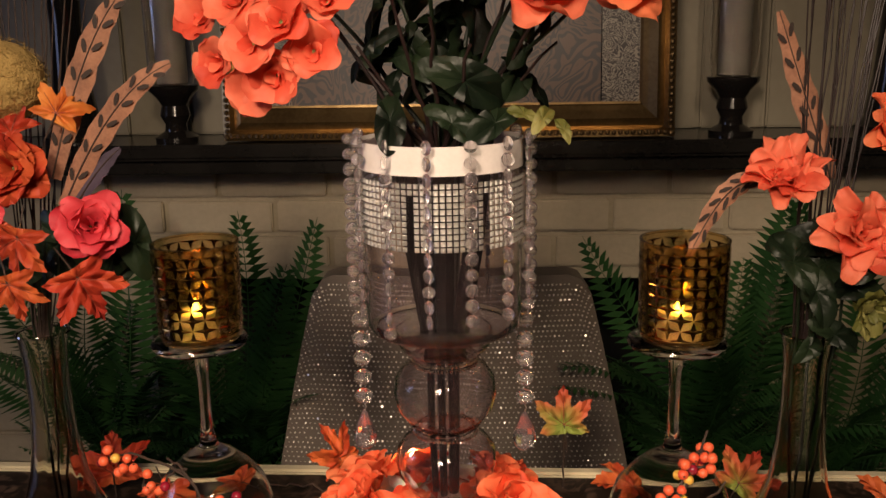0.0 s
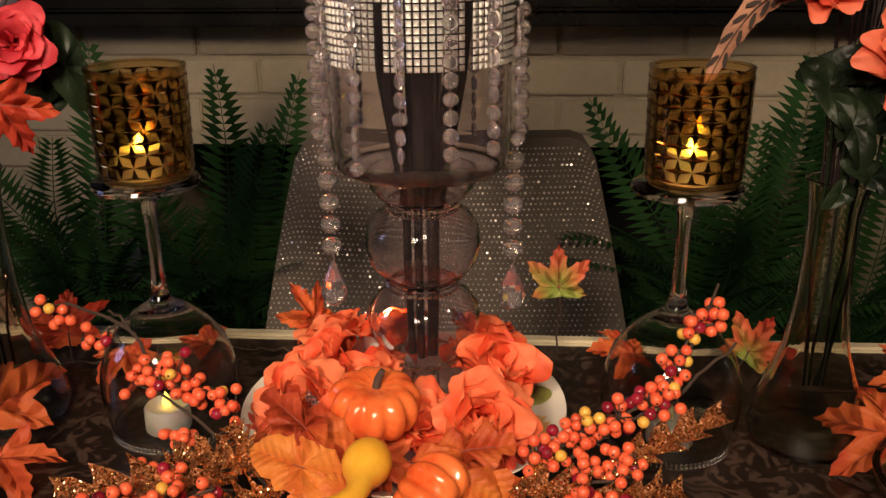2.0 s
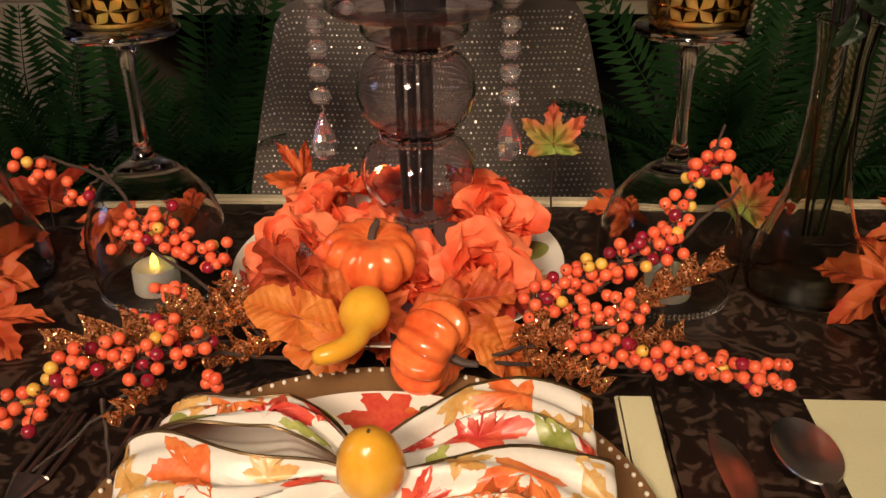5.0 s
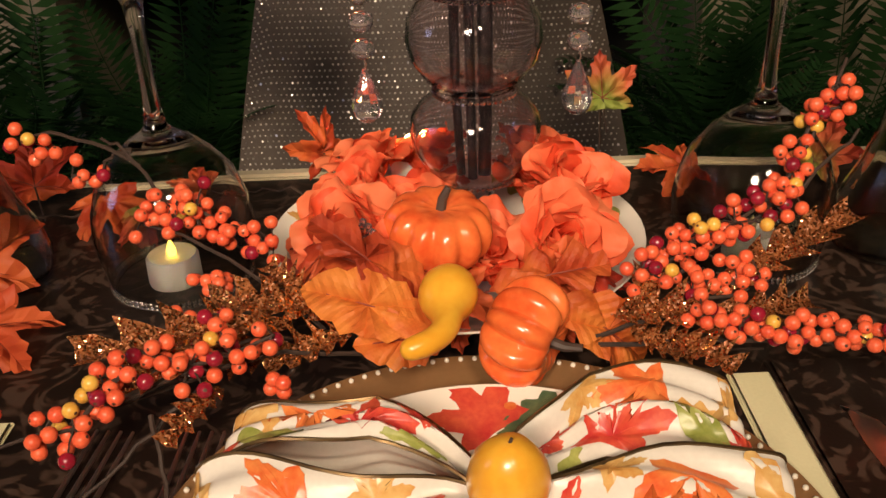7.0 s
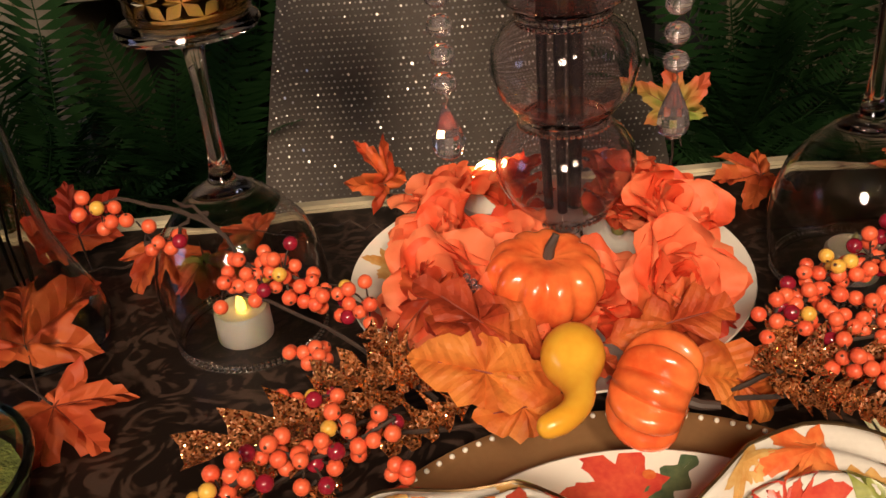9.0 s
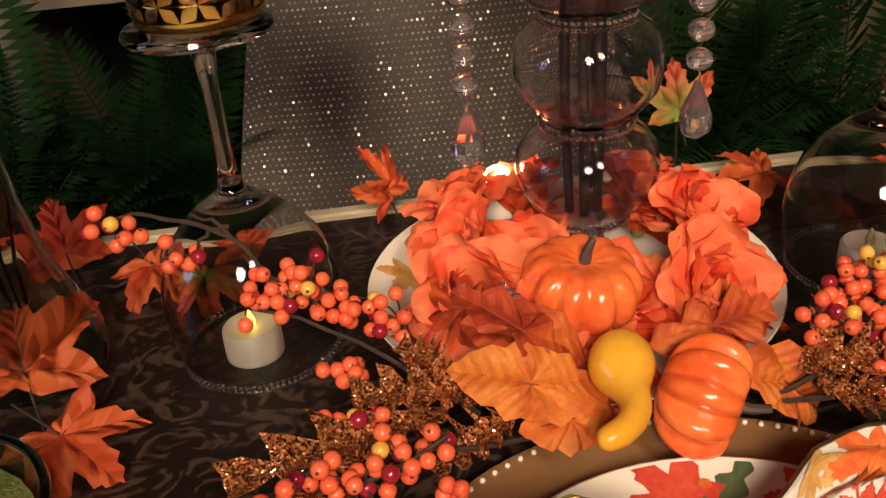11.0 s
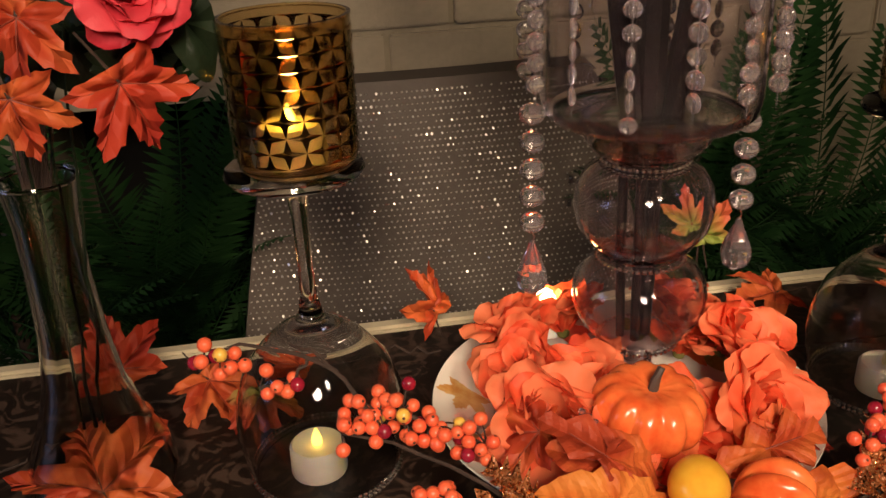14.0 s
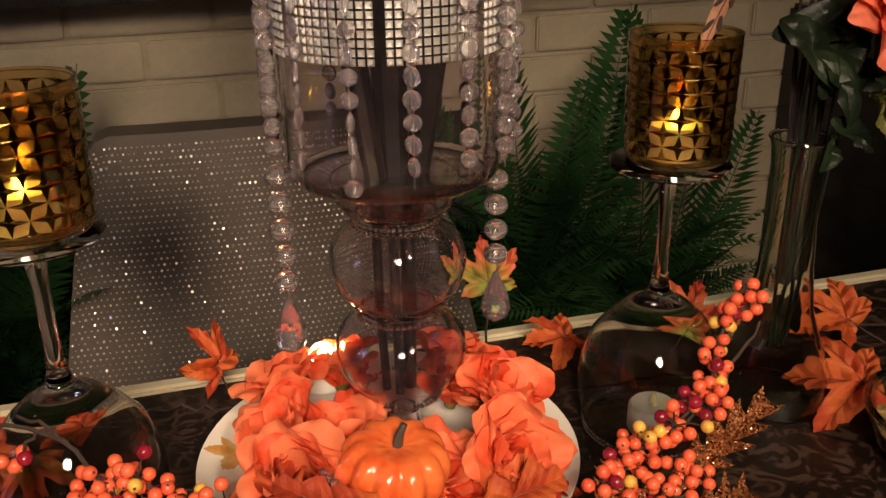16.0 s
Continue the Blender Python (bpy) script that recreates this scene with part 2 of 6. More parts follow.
DIMFLAME = grain("weak_led_flame", (0.9, 0.7, 0.15), rough=0.4, emit=(1.0, 0.62, 0.08), power=4)
GLOW = grain("lit_candle", (0.9, 0.8, 0.6), rough=0.4, emit=(1.0, 0.60, 0.22), power=45)
DARKVEIN = grain("leaf_vein", (0.25, 0.04, 0.018), rough=0.6, scale=60)
UNLIT = grain("unlit_flame", (0.75, 0.66, 0.35), rough=0.4, scale=60)
POT = grain("dark_pot", (0.03, 0.025, 0.02), rough=0.5, scale=20)
PRINTS = [grain("print_" + n, c, d, rough=0.28, scale=70, fine=350) for n, c, d in
          (("red", (0.50, 0.03, 0.03), (0.70, 0.13, 0.06)), ("orange", (0.66, 0.10, 0.025), (0.78, 0.28, 0.08)), ("olive", (0.22, 0.25, 0.05), (0.46, 0.46, 0.14)),
           ("ochre", (0.55, 0.26, 0.06), (0.72, 0.50, 0.20)), ("teal", (0.045, 0.09, 0.05), (0.16, 0.20, 0.09)))]


def glitter_mat():
    """Dark copper leaf sprinkled with bright glitter flakes."""
    m = grain("copper_glitter", (0.40, 0.14, 0.045), (0.14, 0.045, 0.016), rough=0.4, metal=0.5, scale=60)
    nt = m.node_tree
    b = nt.nodes["Principled BSDF"]
    under = b.inputs["Base Color"].links[0].from_socket
    co = nt.nodes.new("ShaderNodeTexCoord")
    v = nt.nodes.new("ShaderNodeTexVoronoi")
    v.inputs["Scale"].default_value = 1000
    nt.links.new(co.outputs["Object"], v.inputs["Vector"])
    sep = nt.nodes.new("ShaderNodeSeparateColor")
    nt.links.new(v.outputs["Color"], sep.inputs[0])
    flake = nt.nodes.new("ShaderNodeMath")
    flake.operation = "GREATER_THAN"
    flake.inputs[1].default_value = 0.58
    nt.links.new(sep.outputs[0], flake.inputs[0])
    mix = nt.nodes.new("ShaderNodeMixRGB")
    mix.inputs[2].default_value = (0.95, 0.56, 0.26, 1)
    nt.links.new(flake.outputs[0], mix.inputs[0])
    nt.links.new(under, mix.inputs[1])
    nt.links.new(mix.outputs[0], b.inputs["Base Color"])
    for name, lo, hi in (("Roughness", 0.42, 0.16), ("Metallic", 0.25, 1.0)):
        mp = nt.nodes.new("ShaderNodeMapRange")
        mp.inputs["To Min"].default_value, mp.inputs["To Max"].default_value = lo, hi
        nt.links.new(flake.outputs[0], mp.inputs["Value"])
        nt.links.new(mp.outputs[0], b.inputs[name])
    geo = nt.nodes.new("ShaderNodeNewGeometry")
    off = nt.nodes.new("ShaderNodeVectorMath")
    off.operation = "MULTIPLY_ADD"
    off.inputs[1].default_value, off.inputs[2].default_value = (1.7, 1.7, 1.7), (-0.85, -0.85, -0.85)
    nt.links.new(v.outputs["Color"], off.inputs[0])
    add = nt.nodes.new("ShaderNodeVectorMath")
    nt.links.new(geo.outputs["Normal"], add.inputs[0])
    nt.links.new(off.outputs[0], add.inputs[1])
    nm = nt.nodes.new("ShaderNodeVectorMath")
    nm.operation = "NORMALIZE"
    nt.links.new(add.outputs[0], nm.inputs[0])
    nt.links.new(nm.outputs[0], b.inputs["Normal"])
    return m


def table_mat():
    """Dark brown cloth with a woven leaf figure in patches, a little lighter than its ground."""
    m = grain("dark_damask_cloth", (0.05, 0.028, 0.017), rough=0.36, scale=9, fine=420, bump=0.25, depth=0.0006)
    nt = m.node_tree
    b = nt.nodes["Principled BSDF"]
    co = nt.nodes.new("ShaderNodeTexCoord")
    n = nt.nodes.new("ShaderNodeTexNoise")
    n.inputs["Scale"].default_value, n.inputs["Detail"].default_value, n.inputs["Distortion"].default_value = 34, 1.5, 3.4
    v = nt.nodes.new("ShaderNodeTexVoronoi")
    v.inputs["Scale"].default_value = 60
    for node in (n, v):
        nt.links.new(co.outputs["Object"], node.inputs["Vector"])
    a = nt.nodes.new("ShaderNodeMath")
    a.operation = "MULTIPLY_ADD"
    a.inputs[1].default_value = -0.16
    nt.links.new(v.outputs["Distance"], a.inputs[0])
    nt.links.new(n.outputs["Fac"], a.inputs[2])
    r = nt.nodes.new("ShaderNodeValToRGB")
    r.color_ramp.elements[0].position, r.color_ramp.elements[0].color = 0.41, (0.013, 0.008, 0.006, 1)
    r.color_ramp.elements[1].position, r.color_ramp.elements[1].color = 0.52, (0.064, 0.040, 0.030, 1)
    e = r.color_ramp.elements.new(0.46)
    e.color = (0.038, 0.022, 0.015, 1)
    nt.links.new(a.outputs[0], r.inputs[0])
    nt.links.new(r.outputs[0], b.inputs["Base Color"])
    return m


def scroll_mat(name, ground, figure, scale):
    m = grain(name, ground, rough=0.4, scale=20)
    nt = m.node_tree
    b = nt.nodes["Principled BSDF"]
    co = nt.nodes.new("ShaderNodeTexCoord")
    n = nt.nodes.new("ShaderNodeTexNoise")
    n.inputs["Scale"].default_value, n.inputs["Detail"].default_value, n.inputs["Distortion"].default_value = scale, 1.0, 2.2
    nt.links.new(co.outputs["Object"], n.inputs["Vector"])
    w = nt.nodes.new("ShaderNodeMath")
    w.operation = "PINGPONG"
    w.inputs[1].default_value = 0.06
    nt.links.new(n.outputs["Fac"], w.inputs[0])
    r = nt.nodes.new("ShaderNodeValToRGB")
    r.color_ramp.elements[0].position, r.color_ramp.elements[0].color = 0.022, (*figure, 1)
    r.color_ramp.elements[1].position, r.color_ramp.elements[1].color = 0.034, (*ground, 1)
    nt.links.new(w.outputs[0], r.inputs[0])
    nt.links.new(r.outputs[0], b.inputs["Base Color"])
    return m


def ribbed(m, pitch, lean):
    """Presses a midrib's slanting side veins into a leaf's cloth."""
    nt = m.node_tree
    b = nt.nodes["Principled BSDF"]
    co = nt.nodes.new("ShaderNodeTexCoord")
    sp = nt.nodes.new("ShaderNodeSeparateXYZ")
    nt.links.new(co.outputs["Object"], sp.inputs[0])
    ax = nt.nodes.new("ShaderNodeMath")
    ax.operation = "ABSOLUTE"
    nt.links.new(sp.outputs[0], ax.inputs[0])
    run = nt.nodes.new("ShaderNodeMath")
    run.operation = "MULTIPLY_ADD"
    run.inputs[1].default_value = -lean
    nt.links.new(ax.outputs[0], run.inputs[0])
    nt.links.new(sp.outputs[1], run.inputs[2])
    fold = nt.nodes.new("ShaderNodeMath")
    fold.operation = "PINGPONG"
    fold.inputs[1].default_value = pitch / 2
    nt.links.new(run.outputs[0], fold.inputs[0])
    fine = nt.nodes.new("ShaderNodeTexVoronoi")
    fine.inputs["Scale"].default_value = 420
    nt.links.new(co.outputs["Object"], fine.inputs["Vector"])
    mixed = nt.nodes.new("ShaderNodeMath")
    mixed.operation = "MULTIPLY_ADD"
    mixed.inputs[1].default_value = 0.0018
    nt.links.new(fine.outputs["Distance"], mixed.inputs[0])
    nt.links.new(fold.outputs[0], mixed.inputs[2])
    bp = nt.nodes.new("ShaderNodeBump")
    bp.inputs["Strength"].default_value, bp.inputs["Distance"].default_value = 0.9, 0.2
    nt.links.new(mixed.outputs[0], bp.inputs["Height"])
    nt.links.new(bp.outputs[0], b.inputs["Normal"])
    return m


def palmate(m, pitch):
    """Presses the five main veins of a maple leaf, and their side veins, into its cloth."""
    nt = m.node_tree
    b = nt.nodes["Principled BSDF"]

    def calc(kind, x, y=0.0, z=0.0):
        node = nt.nodes.new("ShaderNodeMath")
        node.operation = kind
        for socket, value in zip(node.inputs, (x, y, z)):
            if isinstance(value, float):
                socket.default_value = value
            else:
                nt.links.new(value, socket)
        return node.outputs[0]
    co = nt.nodes.new("ShaderNodeTexCoord")
    sp = nt.nodes.new("ShaderNodeSeparateXYZ")
    nt.links.new(co.outputs["Object"], sp.inputs[0])
    length = calc("SQRT", calc("ADD", calc("MULTIPLY", sp.outputs[0], sp.outputs[0]), calc("MULTIPLY", sp.outputs[1], sp.outputs[1])))
    off = calc("ABSOLUTE", calc("SINE", calc("MULTIPLY_ADD", calc("ARCTAN2", sp.outputs[1], sp.outputs[0]), 3.333, -5.236)))
    main = calc("MULTIPLY", calc("POWER", off, 0.6), length)
    side = calc("PINGPONG", calc("MULTIPLY_ADD", main, -0.45, length), pitch / 2)
    height = calc("MULTIPLY_ADD", main, 0.10, calc("MULTIPLY", side, 0.45))
    bp = nt.nodes.new("ShaderNodeBump")
    bp.inputs["Strength"].default_value, bp.inputs["Distance"].default_value = 1.0, 0.8
    nt.links.new(height, bp.inputs["Height"])
    nt.links.new(bp.outputs[0], b.inputs["Normal"])
    return m


for cloth_mat in (MAPLE, MAPLERED, MAPLEGREEN):
    palmate(cloth_mat, 0.0125)
GLITTER = glitter_mat()
RIBLEAF = ribbed(leaf_mat("ribbed_ochre_leaf", (0.36, 0.055, 0.014), (0.60, 0.14, 0.028), (0.74, 0.25, 0.05), scale=45), 0.0066, 0.8)
RIBRED = ribbed(leaf_mat("ribbed_rust_leaf", (0.24, 0.03, 0.012), (0.44, 0.06, 0.02), (0.62, 0.15, 0.035), scale=30), 0.0075, 0.8)
TABLE = table_mat()
DAMASK = scroll_mat("damask_print", (0.125, 0.08, 0.062), (0.05, 0.042, 0.045), 14)
DARKDAMASK = scroll_mat("dark_floral_print", (0.035, 0.026, 0.026), (0.27, 0.24, 0.20), 34)


# ---- builders ----
def part(name, bm, material, parent, label="", m=None, smooth=True, crease=38):
    """Links a bmesh (or a mesh) as one mesh object under its thing."""
    if isinstance(bm, bmesh.types.BMesh):
        me = bpy.data.meshes.new(name)
        bm.normal_update()
        bm.to_mesh(me)
        bm.free()
        if smooth:
            me.polygons.foreach_set("use_smooth", [True] * len(me.polygons))
            if crease:
                me.set_sharp_from_angle(angle=radians(crease))
    else:
        me = bm
    if material and not me.materials:
        me.materials.append(material)
    ob = new(name, me)
    if parent:
        ob.parent = parent
    if m is not None:
        ob.matrix_basis = m
    if label:
        ob["label"] = label
    return ob


def thing(name, place, label, category, group="", kind="", m=None):
    ob = new(name)
    ob.empty_display_size = 0.02
    ob.matrix_basis = m if m is not None else Matrix.Translation(place)
    return tagged(ob, label, category, group, kind)


def structure(name, bm, material, label, category, smooth=False):
    ob = part(name, bm, material, None, smooth=smooth)
    return tagged(ob, label, category, "", "structure")


def box(bm, x0, x1, y0, y1, z0, z1, bevel=0.0):
    r = bmesh.ops.create_cube(bm, size=1, matrix=Matrix.Translation(((x0 + x1) / 2, (y0 + y1) / 2, (z0 + z1) / 2)) @ Matrix.Diagonal((x1 - x0, y1 - y0, z1 - z0, 1)))
    if bevel:
        es = list({e for v in r["verts"] for e in v.link_edges})
        bmesh.ops.bevel(bm, geom=es, offset=bevel, segments=2, affect="EDGES", clamp_overlap=True)
    return bm


def block(x0, x1, y0, y1, z0, z1, bevel=0.0):
    return box(bmesh.new(), x0, x1, y0, y1, z0, z1, bevel)


def lathe(profile, segs=40, bm=None, wave=None, hoop=False):
    """Turns (radius, height) pairs round z; wave(angle, k) scales the radius; hoop joins the last pair to the first."""
    bm = bm or bmesh.new()
    rings = []
    for k, (r, z) in enumerate(profile):
        ring = []
        for i in range(segs):
            a = 2 * math.pi * i / segs
            q = r * (wave(a, k) if wave else 1)
            ring.append(bm.verts.new((q * math.cos(a), q * math.sin(a), z)))
        rings.append(ring)
    for a, b in zip(rings, rings[1:]):
        for i in range(segs):
            bm.faces.new((a[i], a[(i + 1) % segs], b[(i + 1) % segs], b[i]))
    closed = Vector((*profile[0], 0)) - Vector((*profile[-1], 0))
    ring_shape = closed.length < 1e-6 or hoop
    if hoop:
        for i in range(segs):
            bm.faces.new((rings[-1][i], rings[-1][(i + 1) % segs], rings[0][(i + 1) % segs], rings[0][i]))
    if profile[0][0] > 1e-6 and not ring_shape:
        bm.faces.new(rings[0][::-1])
    if profile[-1][0] > 1e-6 and not ring_shape:
        bm.faces.new(rings[-1])
    bmesh.ops.remove_doubles(bm, verts=bm.verts, dist=1e-6)
    return bm


def shell(profile, wall, segs=40, wave=None):
    """A hollow turned vessel: the outer profile, then back up inside it."""
    inner = [(max(r - wall, 0.0), z + (wall if k == 0 else 0)) for k, (r, z) in enumerate(profile)]
    bm = bmesh.new()
    pts = [(0, profile[0][1])] + profile + inner[::-1] + [(0, inner[0][1])]
    return lathe(pts, segs, bm, wave)


def tube(points, radius, segs=6, tip=1.0, bm=None):
    bm = bm or bmesh.new()
    pts = [Vector(p) for p in points]
    rings = []
    n = len(pts)
    side = Vector((0.31, 0.52, 0.79))
    for k, p in enumerate(pts):
        d = (pts[min(k + 1, n - 1)] - pts[max(k - 1, 0)]).normalized()
        u = d.cross(side).normalized()
        v = d.cross(u)
        r = radius * (1 + (tip - 1) * k / (n - 1))
        rings.append([bm.verts.new(p + r * (math.cos(2 * math.pi * i / segs) * u + math.sin(2 * math.pi * i / segs) * v)) for i in range(segs)])
    for a, b in zip(rings, rings[1:]):
        for i in range(segs):
            bm.faces.new((a[i], a[(i + 1) % segs], b[(i + 1) % segs], b[i]))
    bm.faces.new(rings[0][::-1])
    bm.faces.new(rings[-1])
    return bm


def bend(a, b, lift, n=8, wob=0.0, seed=0):
    """A curved line from a to b that rises by lift in its middle."""
    rnd = random.Random(seed)
    a, b = Vector(a), Vector(b)
    out = []
    for k in range(n + 1):
        s = k / n
        p = a.lerp(b, s)
        p.z += lift * 4 * s * (1 - s)
        if 0 < k < n:
            p += Vector([rnd.uniform(-wob, wob) for _ in range(3)])
        out.append(p)
    return out


def ball_mesh(name, radius, material, level=3, squash=1.0, smooth=True):
    bm = bmesh.new()
    bmesh.ops.create_icosphere(bm, subdivisions=level, radius=radius, matrix=Matrix.Diagonal((1, 1, squash, 1)))
    me = bpy.data.meshes.new(name)
    bm.to_mesh(me)
    bm.free()
    me.polygons.foreach_set("use_smooth", [smooth] * len(me.polygons))
    me.materials.append(material)
    return me


def maple_outline():
    """One maple leaf's edge: five toothed lobes, stem at -y; unit size."""
    half = [(0, 1.0), (4, 0.88), (9, 0.86), (9.6, 0.76), (17, 0.74), (18, 0.61), (26, 0.48), (33, 0.60), (36, 0.73), (41, 0.75), (44, 0.86), (51, 0.97), (56, 0.84),
            (62, 0.80), (62.6, 0.70), (70, 0.66), (74, 0.55), (84, 0.43), (90, 0.50), (96, 0.56), (103, 0.60), (110, 0.68), (114, 0.58), (122, 0.52), (127, 0.42), (142, 0.32), (162, 0.24)]
    polar = [(90 - a, r) for a, r in half[::-1]] + [(90 + a, r) for a, r in half[1:]]
    return [(r * math.cos(math.radians(a)), r * math.sin(math.radians(a))) for a, r in polar]


MAPLE_EDGE = maple_outline()
OAK_EDGE = [(math.sin(t) * (0.26 + 0.13 * math.cos(t * 9)) * (1.1 - 0.3 * math.cos(t)), -math.cos(t)) for t in [i * 2 * math.pi / 48 for i in range(48)]]
OVAL_EDGE = [(0.42 * math.sin(t) * (1 - 0.25 * math.cos(t)), -math.cos(t)) for t in [i * 2 * math.pi / 26 for i in range(26)]]
OVAL_TOOTH = [(0.48 * math.sin(t) * abs(math.sin(t)) ** 0.45 * (1 + 0.16 * (i % 2) + 0.09 * math.sin(i * 1.9)), -math.cos(t))
              for i, t in enumerate([k * 2 * math.pi / 38 for k in range(38)])]


def leaf(edge, size, curl=0.15, fold=0.12, wave=0.05, seed=0, bm=None, flat=None):
    """A leaf blade: rings from its middle to its edge, bent, folded and rippled. Veins stand as shallow creases."""
    rnd = random.Random(seed)
    bm = bm or bmesh.new()
    ph, ph2 = rnd.uniform(0, 6), rnd.uniform(0, 6)
    rings = []
    for s in (0.2, 0.4, 0.6, 0.8, 1.0):
        ring = []
        for i, (x, y) in enumerate(edge):
            X, Y = x * s, y * s
            a = math.atan2(Y, X)
            quilt = 0.40 * abs(math.sin(a * 3.33 - 5.24)) * s * (1.3 - s) + 0.02 * math.sin(19 * s) * abs(math.sin(a * 3.33 - 5.24))
            z = -curl * (X * X + Y * Y) + fold * abs(X) + wave * math.sin(4.2 * X + ph) * math.cos(3.6 * Y + ph2) * s + quilt
            z += 0.10 * math.sin(2.4 * a + ph) * max(0.0, s - 0.5)
            ring.append(bm.verts.new((X * size, Y * size, z * size)))
        rings.append(ring)
    c = bm.verts.new((0, 0, 0))
    n = len(edge)
    for i in range(n):
        bm.faces.new((c, rings[0][i], rings[0][(i + 1) % n]))
    for a, b in zip(rings, rings[1:]):
        for i in range(n):
            bm.faces.new((a[i], b[i], b[(i + 1) % n], a[(i + 1) % n]))
    return bm


def flat_leaf(bm, edge, put, scale):
    """A printed leaf laid on a surface: put(x, y) gives the place on it."""
    c = bm.verts.new(put(0, 0))
    ring1 = [bm.verts.new(put(0.5 * x * scale, 0.5 * y * scale)) for x, y in edge]
    ring = [bm.verts.new(put(x * scale, y * scale)) for x, y in edge]
    n = len(edge)
    for i in range(n):
        j = (i + 1) % n
        bm.faces.new((c, ring1[i], ring1[j]))
        bm.faces.new((ring1[i], ring[i], ring[j], ring1[j]))
    return bm


def petals(layers, seed, ruffle=0.12):
    """A cloth flower, opening along z. layers: (count, length, width, opening in degrees, height)."""
    rnd = random.Random(seed)
    made = []
    n, w = 11, 12
    for li, (count, length, width, opening, lift) in enumerate(layers):
        for k in range(count):
            turn = 2 * math.pi * (k + 0.5 * (li % 2)) / count + rnd.uniform(-0.28, 0.28)
            o = math.radians(opening + rnd.uniform(-11, 11))
            L, W = length * rnd.uniform(0.84, 1.12), width * rnd.uniform(0.95, 1.3)
            ph, notch, lip = rnd.uniform(0, 6), rnd.uniform(0.0, 0.09), rnd.uniform(0.2, 1.1)
            cup = 0.75 * math.cos(min(o, 1.4)) + 0.18
            skew = rnd.uniform(-0.12, 0.12)
            # the middle line, bent outward, its tip rolled over
            line, x, z = [], 0.02 * L, lift
            for i in range(n + 1):
                s = i / n
                th = o * (0.30 + 0.95 * s) + lip * max(0.0, s - 0.72) / 0.28
                line.append((x, z, th))
                x += L / n * math.sin(th)
                z += L / n * math.cos(th)
            bm = bmesh.new()
            made.append(bm)
            rows = []
            for i in range(n + 1):
                s = i / n
                half = 0.5 * W * (0.20 + 0.80 * math.sin(math.pi * min(0.5, 0.66 * s)) ** 0.9) * (1 - 0.30 * max(0.0, s - 0.7) / 0.3)
                row = []
                for j in range(w + 1):
                    u = -1 + 2 * j / w
                    se = s * (1 - 0.30 * u * u * s - notch * (1 - abs(u)) ** 2 * s)
                    q = min(se * n, n - 0.001)
                    a, f = int(q), q - int(q)
                    px = line[a][0] * (1 - f) + line[a + 1][0] * f
                    pz = line[a][1] * (1 - f) + line[a + 1][1] * f
                    th = line[a][2]
                    lat = half * u
                    up = cup * half * u * u * (1 - 0.4 * s)
                    up += ruffle * L * s * s * (0.55 * math.sin(3.1 * u + ph) * abs(u) + 0.30 * math.sin(7.3 * u + 2 * ph) * abs(u) ** 2)
                    up += 0.012 * L * math.sin(9 * s + 5 * u + ph)
                    X = px - up * math.cos(th)
                    Z = pz + up * math.sin(th)
                    Y = lat * (1 - 0.16 * cup * u * u) + skew * L * s * s
                    row.append(bm.verts.new((X * math.cos(turn) - Y * math.sin(turn), X * math.sin(turn) + Y * math.cos(turn), Z)))
                rows.append(row)
            for a, b in zip(rows, rows[1:]):
                for j in range(w):
                    bm.faces.new((a[j], a[j + 1], b[j + 1], b[j]))
    return made


def bloom(name, layers, seed, mat, parent, m, label="", ruffle=0.12):
    """A flower head: a green cup with its petals as pieces."""
    s = max(l[1] for l in layers)
    head = part(name, lathe([(0, -0.10 * s), (0.09 * s, -0.05 * s), (0.12 * s, 0.05 * s), (0.05 * s, 0.12 * s), (0, 0.13 * s)], 10), LIMELEAF, parent, label, m=m)
    for bm in petals(layers, seed, ruffle):
        part("petal", bm, mat, head, crease=0)
    return head


def facing(place, toward, spin=0):
    """A pose at place whose z axis points along toward."""
    q = Vector(toward).to_track_quat("Z", "Y").to_matrix().to_4x4()
    return Matrix.Translation(place) @ q @ Matrix.Rotation(radians(spin), 4, "Z")


# ---- the room ----
WY = 1.76          # face of the brick chimney breast
bm = block(-3.2, 3.2, -3.2, 2.6, -0.05, 0.0)
structure("floor", bm, OAK, "dark brown wooden floor", "floor")
structure("ceiling", block(-3.2, 3.2, -3.2, 2.6, 2.45, 2.55), PLAIN, "plain cream ceiling", "ceiling")
structure("wall_south", block(-3.2, 3.2, -3.3, -3.2, 0, 2.45), PLAIN, "plain tan wall", "wall")
structure("wall_east", block(3.2, 3.3, -3.3, 2.6, 0, 2.45), PLAIN, "plain tan wall", "wall")
structure("wall_west", block(-3.3, -3.2, -3.3, 2.6, 0, 2.45), PLAIN, "plain tan wall", "wall")

# chimney breast: mortar body with an opening; bricks stand proud of it
OX0, OX1, OZ = -0.62, 0.42, 0.775
bm = bmesh.new()
box(bm, -3.2, OX0, WY + 0.006, 2.2, 0, 1.004)
box(bm, OX1, 3.2, WY + 0.006, 2.2, 0, 1.004)
box(bm, OX0, OX1, WY + 0.006, 2.2, OZ, 1.004)
wall_north = structure("wall_north", bm, MORTAR, "cream painted brick fireplace wall below a mantel", "brick wall")
bm = bmesh.new()
box(bm, OX0, OX1, 2.18, 2.25, 0, OZ)
structure("firebox_back", bm, MATTEBLACK, "black back of the fireplace", "fireplace")
bm = block(-3.2, 3.2, 1.80, 2.2, 1.046, 2.45)
